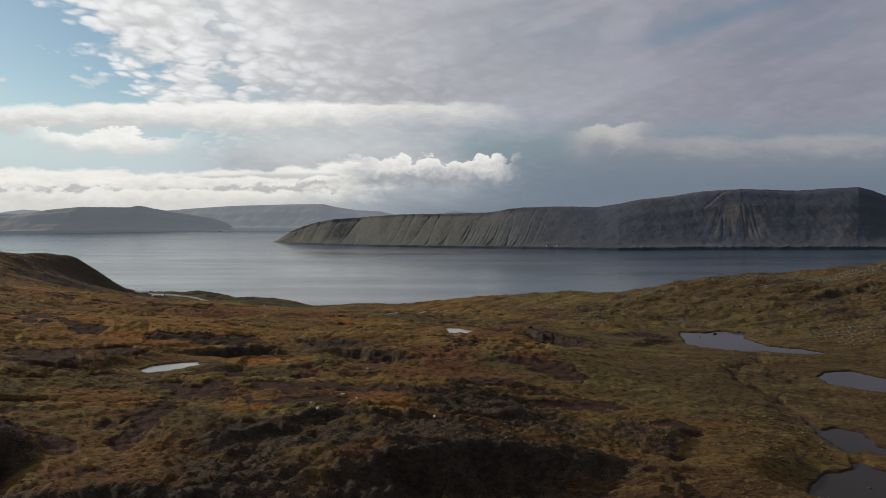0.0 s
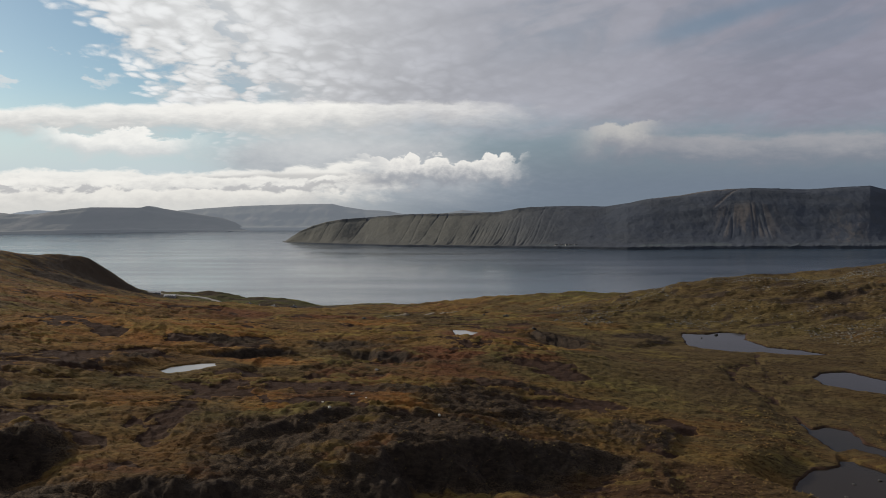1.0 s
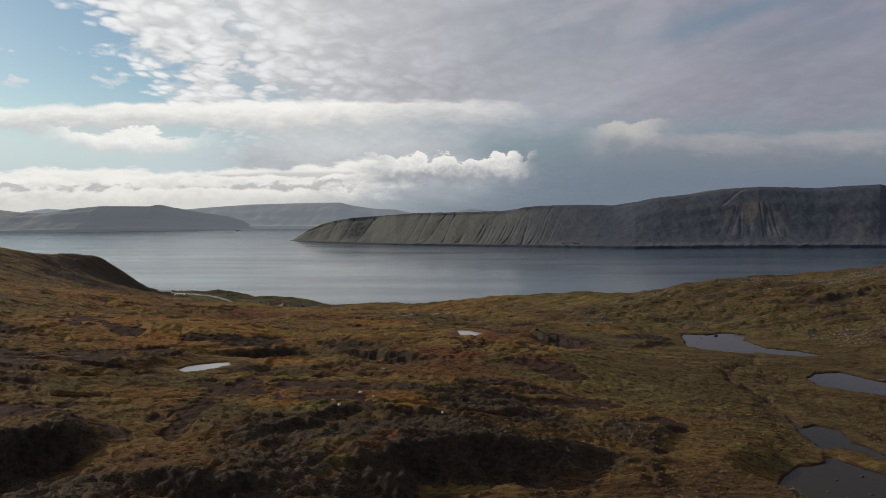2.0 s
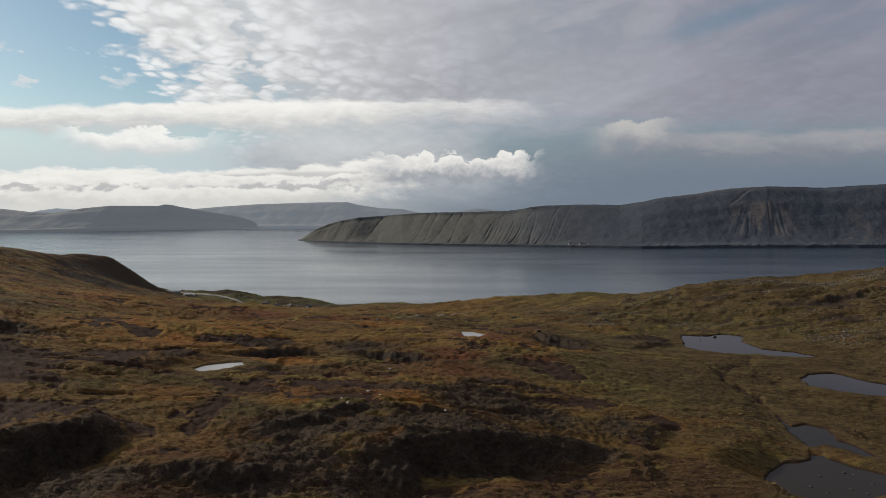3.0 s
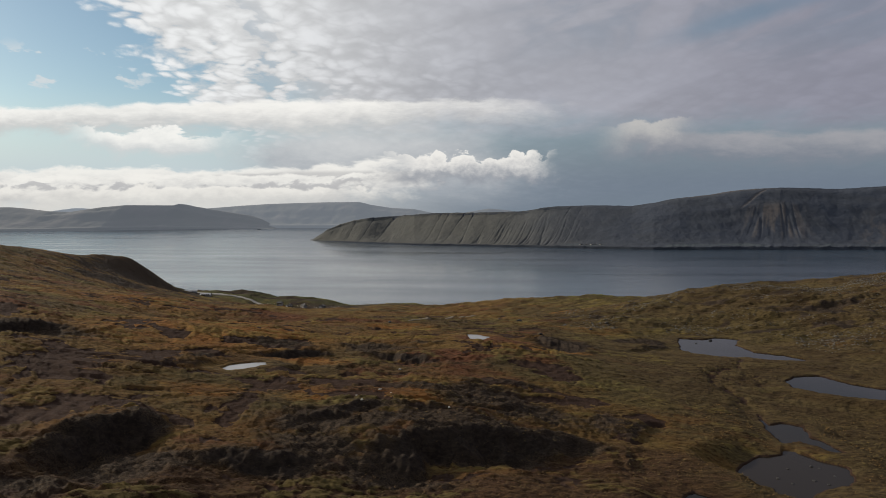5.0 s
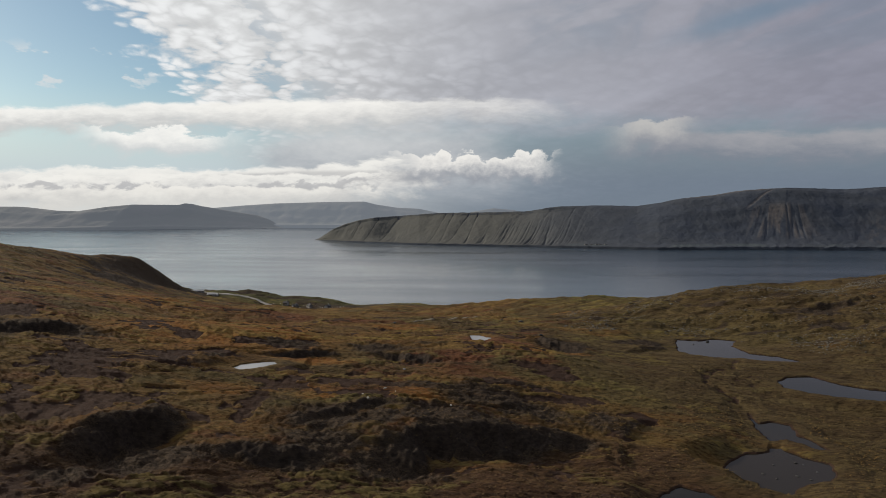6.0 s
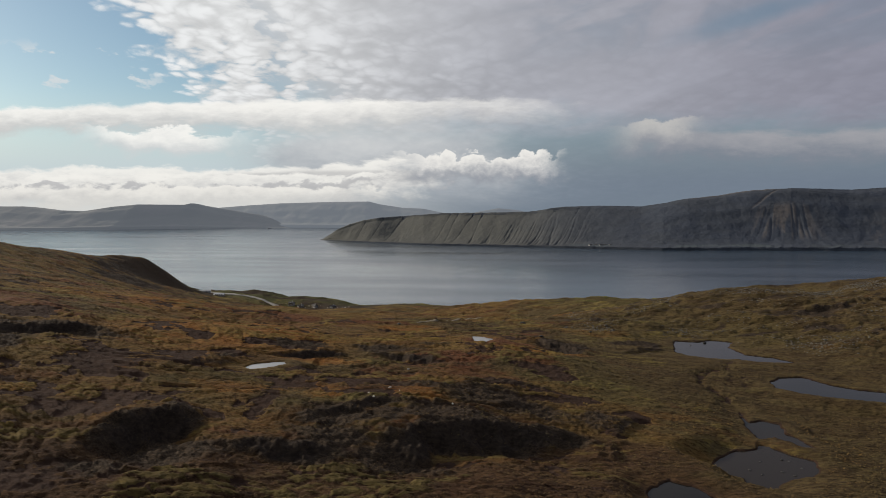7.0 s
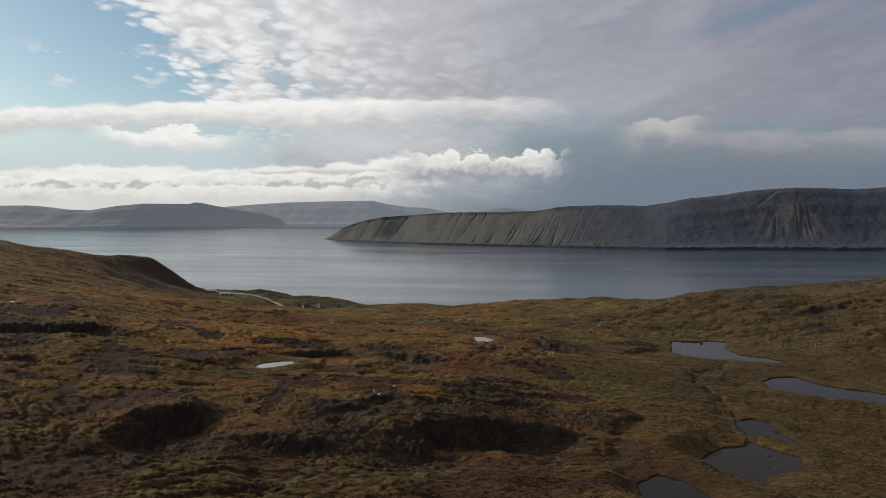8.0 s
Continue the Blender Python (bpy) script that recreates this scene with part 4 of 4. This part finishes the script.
def build_boat():
    thing = new("fishing_boat")
    bm = bmesh.new()
    rings = []
    for s in np.linspace(-1, 1, 13):
        beam = 3.2 * (1 - max(s, 0) ** 2.4) * (1 - 0.18 * max(-s, 0) ** 3)
        rim = 2.4 + 1.2 * max(s, 0) ** 2
        rings.append([bm.verts.new((s * 12, beam * c, z)) for c, z in ((-1, rim), (-0.85, 0.6), (0, -0.8), (0.85, 0.6), (1, rim))])
    for a, b in zip(rings, rings[1:]):
        for n in range(4):
            bm.faces.new((a[n], b[n], b[n + 1], a[n + 1]))
        bm.faces.new((a[4], b[4], b[0], a[0]))
    bm.faces.new(rings[0])
    part("hull", bm, HULL, thing)
    cabin = part("wheelhouse", box(bmesh.new(), -5, 0, 4.6, 5, 4, 4.4, 0.2), WHITE_WALL, thing)
    part("window", box(bmesh.new(), -2.45, 0, 5.4, 0.1, 3.2, 1.0), WINDOW_GLASS, cabin)
    bm = bmesh.new()
    bmesh.ops.create_cone(bm, cap_ends=True, segments=8, radius1=0.2, radius2=0.1, depth=7, matrix=Matrix.Translation((3, 0, 6)))
    part("mast", bm, GREY_WALL, thing)
    return tagged(thing, "small dark fishing boat with a white wheelhouse at sea", "boat")


build_track([(-16, 146), (-10, 156), (-5, 164), (0, 170), (5, 178)], 1.3, 0.05, EARTH, "narrow trodden earth track across the grass")


build_boat().matrix_basis = pose(-1424, 4010, 0, 0, 0, 15)


def stone_mesh(name, mat, seed, cuts=2, flat=0.65):
    """A broken, rounded boulder about one metre across, its base at the origin."""
    bm = bmesh.new()
    bmesh.ops.create_icosphere(bm, subdivisions=cuts, radius=0.5)
    rng = random.Random(seed)
    shift = Vector((rng.random() * 50, rng.random() * 50, rng.random() * 50))
    planes = [(Vector((rng.uniform(-1, 1), rng.uniform(-1, 1), rng.uniform(-0.4, 1))).normalized(), rng.uniform(0.28, 0.42)) for _ in range(6)]
    for v in bm.verts:
        for normal, far in planes:
            out = v.co.dot(normal) - far
            if out > 0:
                v.co -= normal * out * 0.85
        v.co += v.co.normalized() * 0.09 * noise.noise(v.co * 3 + shift)
        v.co.z = v.co.z * flat + 0.16
        v.co.x *= 1.15
    me = bpy.data.meshes.new(name)
    bm.to_mesh(me)
    bm.free()
    me.materials.append(mat)
    return me


def scatter(meshes, name, spots, label, group, category="boulder", level=None):
    rng = random.Random(len(spots))
    for n, (x, y, size) in enumerate(spots):
        ob = new(name, meshes[n % len(meshes)])
        ob.matrix_basis = pose(x, y, max(land_height(x, y), level or 0) - 0.06 * size, rng.uniform(-12, 12), rng.uniform(-12, 12), rng.uniform(0, 360)) @ Matrix.Diagonal((size, size * rng.uniform(0.75, 1.1), size * rng.uniform(0.7, 1.1), 1))
        tagged(ob, label, category, group)


LICHEN_STONES = [stone_mesh("boulder", STONE, n) for n in range(7)]
WET_STONES = [stone_mesh("stone", WET_STONE, 20 + n) for n in range(4)]
PALE_STONES = [stone_mesh("stone", PALE_STONE, 40 + n) for n in range(3)]
scatter(PALE_STONES, "stone", [(-10.4, 64.3, 0.5), (-11.6, 57.5, 0.45), (-0.8, 58.3, 0.4), (-9.7, 80.2, 0.5), (-8.8, 63.4, 0.3), (-12.6, 59.2, 0.3)],
        "small pale bleached stone lying on the dark heath", "pale stones on the heath", "stone")
scatter(WET_STONES, "stone", [(40.2, 58.0, 0.45), (43.3, 58.9, 0.5), (44.0, 58.3, 0.4), (37.6, 55.0, 0.45), (44.6, 56.0, 0.45), (38.6, 53.6, 0.4), (41.5, 54.6, 0.5), (42.6, 53.6, 0.4)],
        "dark wet stone standing in shallow tarn water", "stones in the tarns", "stone", 49.75)
scatter(WET_STONES, "boulder", [(14.3, 155, 1.7), (16.2, 116.3, 1.1), (25.9, 148.1, 1.2), (27.4, 147.6, 0.8), (-20, 142, 1.0), (31, 139, 0.9), (9, 163, 0.8), (-3, 149, 0.8)],
        "dark weathered boulder alone in the ochre grass", "dark boulders on the moor")
scatter(WET_STONES, "stone", [(58.7, 134.5, 0.9), (54.0, 131.0, 0.5)], "dark wet stone standing in shallow tarn water", "stones in the tarns", "stone", 50.45)


def shore_spots(count, seed):
    rng = np.random.RandomState(seed)
    return [(x, 481 - 0.33 * (x + 165) + rng.uniform(-5, 5), rng.uniform(0.5, 1.1)) for x in rng.uniform(-168, -104, count)]


scatter(PALE_STONES, "rock", shore_spots(34, 9), "pale rock lying among dark shore grass by the farm", "pale rocks by the shore", "rock")


def hill_spots(count, seed, low, high):
    """Places on the stony hill, in clusters along its brow and slope."""
    rng, out = np.random.RandomState(seed), []
    while len(out) < count:
        x, y = rng.uniform(28, 150), rng.uniform(118, 212)
        brow = math.exp(-(((y - 192 + 0.02 * (x - 80)) / 11) ** 2)) * (0.25 + 0.75 * (x > 85))
        field = float(gradient_noise(np.array([x / 13.0]), np.array([y / 9.0]))[0])
        spur = math.exp(-(((x - 30 - 0.66 * (y - 138)) / 5) ** 2)) * (y < 186) * 0.4
        patch = math.exp(-(((x - 84) / 9) ** 2) - ((y - 130) / 8) ** 2) + math.exp(-(((x - 60) / 9) ** 2) - ((y - 147) / 4) ** 2)
        if rng.rand() < 0.5 * patch + (0.02 + spur + brow + 0.4 * max(field, 0) * (y < 180)) * (y > 136):
            if field > -0.12 or patch > 0.4:
                out.append((x, y, rng.uniform(low, high) * (1.0 + 0.5 * (rng.rand() > 0.85))))
    return out


scatter(LICHEN_STONES, "boulder", hill_spots(240, 3, 0.32, 0.7), "grey lichen-covered boulder half sunk in hill grass", "boulders on the stony hill")


def stuff_mesh(name, verts, faces, mat, label, category):
    me = bpy.data.meshes.new(name)
    me.from_pydata(verts.tolist(), [], faces.tolist())
    me.materials.append(mat)
    return tagged(new(name, me), label, category, kind="stuff")


def build_rubble(count, seed):
    spots = np.array(hill_spots(count, seed, 0.2, 0.5))
    shape = np.array([(0.5, 0, 0), (0, 0.5, 0), (-0.5, 0, 0), (0, -0.5, 0), (0.2, 0.15, 0.42), (-0.22, 0.1, 0.36), (0.02, -0.26, 0.38)])
    tris = np.array([(0, 1, 4), (1, 5, 4), (1, 2, 5), (2, 3, 6), (2, 6, 5), (3, 0, 6), (0, 4, 6), (4, 5, 6)])
    rng = np.random.RandomState(seed)
    turn = rng.rand(count) * 6.28
    c, s = np.cos(turn)[:, None], np.sin(turn)[:, None]
    size = spots[:, 2:3]
    wob = shape[None] * (1 + 0.5 * (rng.rand(count, 7, 3) - 0.5))
    x = spots[:, 0:1] + size * (wob[..., 0] * c - wob[..., 1] * s)
    y = spots[:, 1:2] + size * (wob[..., 0] * s + wob[..., 1] * c)
    z = moor(spots[:, 0], spots[:, 1])[0][:, None] - 0.05 + size * wob[..., 2]
    faces = (tris[None] + 7 * np.arange(count)[:, None, None]).reshape(-1, 3)
    return stuff_mesh("rubble", np.stack([x, y, z], -1).reshape(-1, 3), faces, STONE, "scattered small grey stones in the hill grass", "stones")


build_rubble(6500, 11)


def blade_material():
    m, k, s = material("dry_grass_blades")
    pick = k.put("ShaderNodeNewGeometry").outputs["Random Per Island"]
    at = k.put("ShaderNodeNewGeometry").outputs["Position"]
    patch = k.noise(at, 0.22, 4.0, 0.6, 0.6)
    depth = k.put("ShaderNodeSeparateXYZ")
    k.feed(depth.inputs[0], at)
    ling = k.step(k.add(depth.outputs[1], k.mul(k.math("SUBTRACT", patch, 0.5), 40.0)), 60.0, 40.0)
    warm = k.mix(pick, (0.115, 0.070, 0.024), (0.215, 0.135, 0.045))
    cool = k.mix(pick, (0.085, 0.066, 0.026), (0.165, 0.132, 0.050))
    finish(k, s, k.mix(k.mul(ling, 0.85), k.mix(k.step(patch, 0.4, 0.6), warm, cool), k.mix(pick, (0.05, 0.032, 0.018), (0.125, 0.080, 0.036))), 0.9)
    s.inputs["Specular IOR Level"].default_value = 0.1
    return m


def build_tussocks(count, seed):
    """Tufts of moor grass as leaning blades, thickest near the flight."""
    rng = np.random.RandomState(seed)
    y = 20 + 60 * rng.rand(count) ** 1.3
    x = (rng.rand(count) * 2 - 1) * (24 + 0.86 * y)
    z, rock, peat, heath = moor(x, y)
    wet = np.zeros(count, bool)
    for level, depth, line in TARNS:
        wet |= shore(x, y, line) > -1.0
    keep = (peat < 0.4) & ~wet & (rng.rand(count) > 0.6 * np.clip(heath, 0, 1))
    x, y, z = x[keep], y[keep], z[keep]
    n, blades = len(x), 5
    tall = (0.04 + 0.08 * rng.rand(n, 1)) * (0.6 + 0.8 * rng.rand(n, blades))
    a = 2.6 * (rng.rand(n, blades) - 0.5) - 0.4
    reach = 0.12 + 0.2 * rng.rand(n, blades)
    ox, oy = x[:, None] + 0.10 * np.cos(a), y[:, None] + 0.10 * np.sin(a)
    wide = 0.03
    left = np.stack([ox - wide * np.sin(a), oy + wide * np.cos(a), z[:, None] - 0.03 + 0 * a], -1)
    right = np.stack([ox + wide * np.sin(a), oy - wide * np.cos(a), z[:, None] - 0.03 + 0 * a], -1)
    tip = np.stack([ox + reach * np.cos(a), oy + reach * np.sin(a), z[:, None] + tall], -1)
    verts = np.stack([left, right, tip], 2).reshape(-1, 3)
    faces = np.arange(len(verts)).reshape(-1, 3)
    return stuff_mesh("tussock_grass", verts, faces, blade_material(), "dry ochre tussock grass tufts covering the moor", "grass")


build_tussocks(28000, 21)
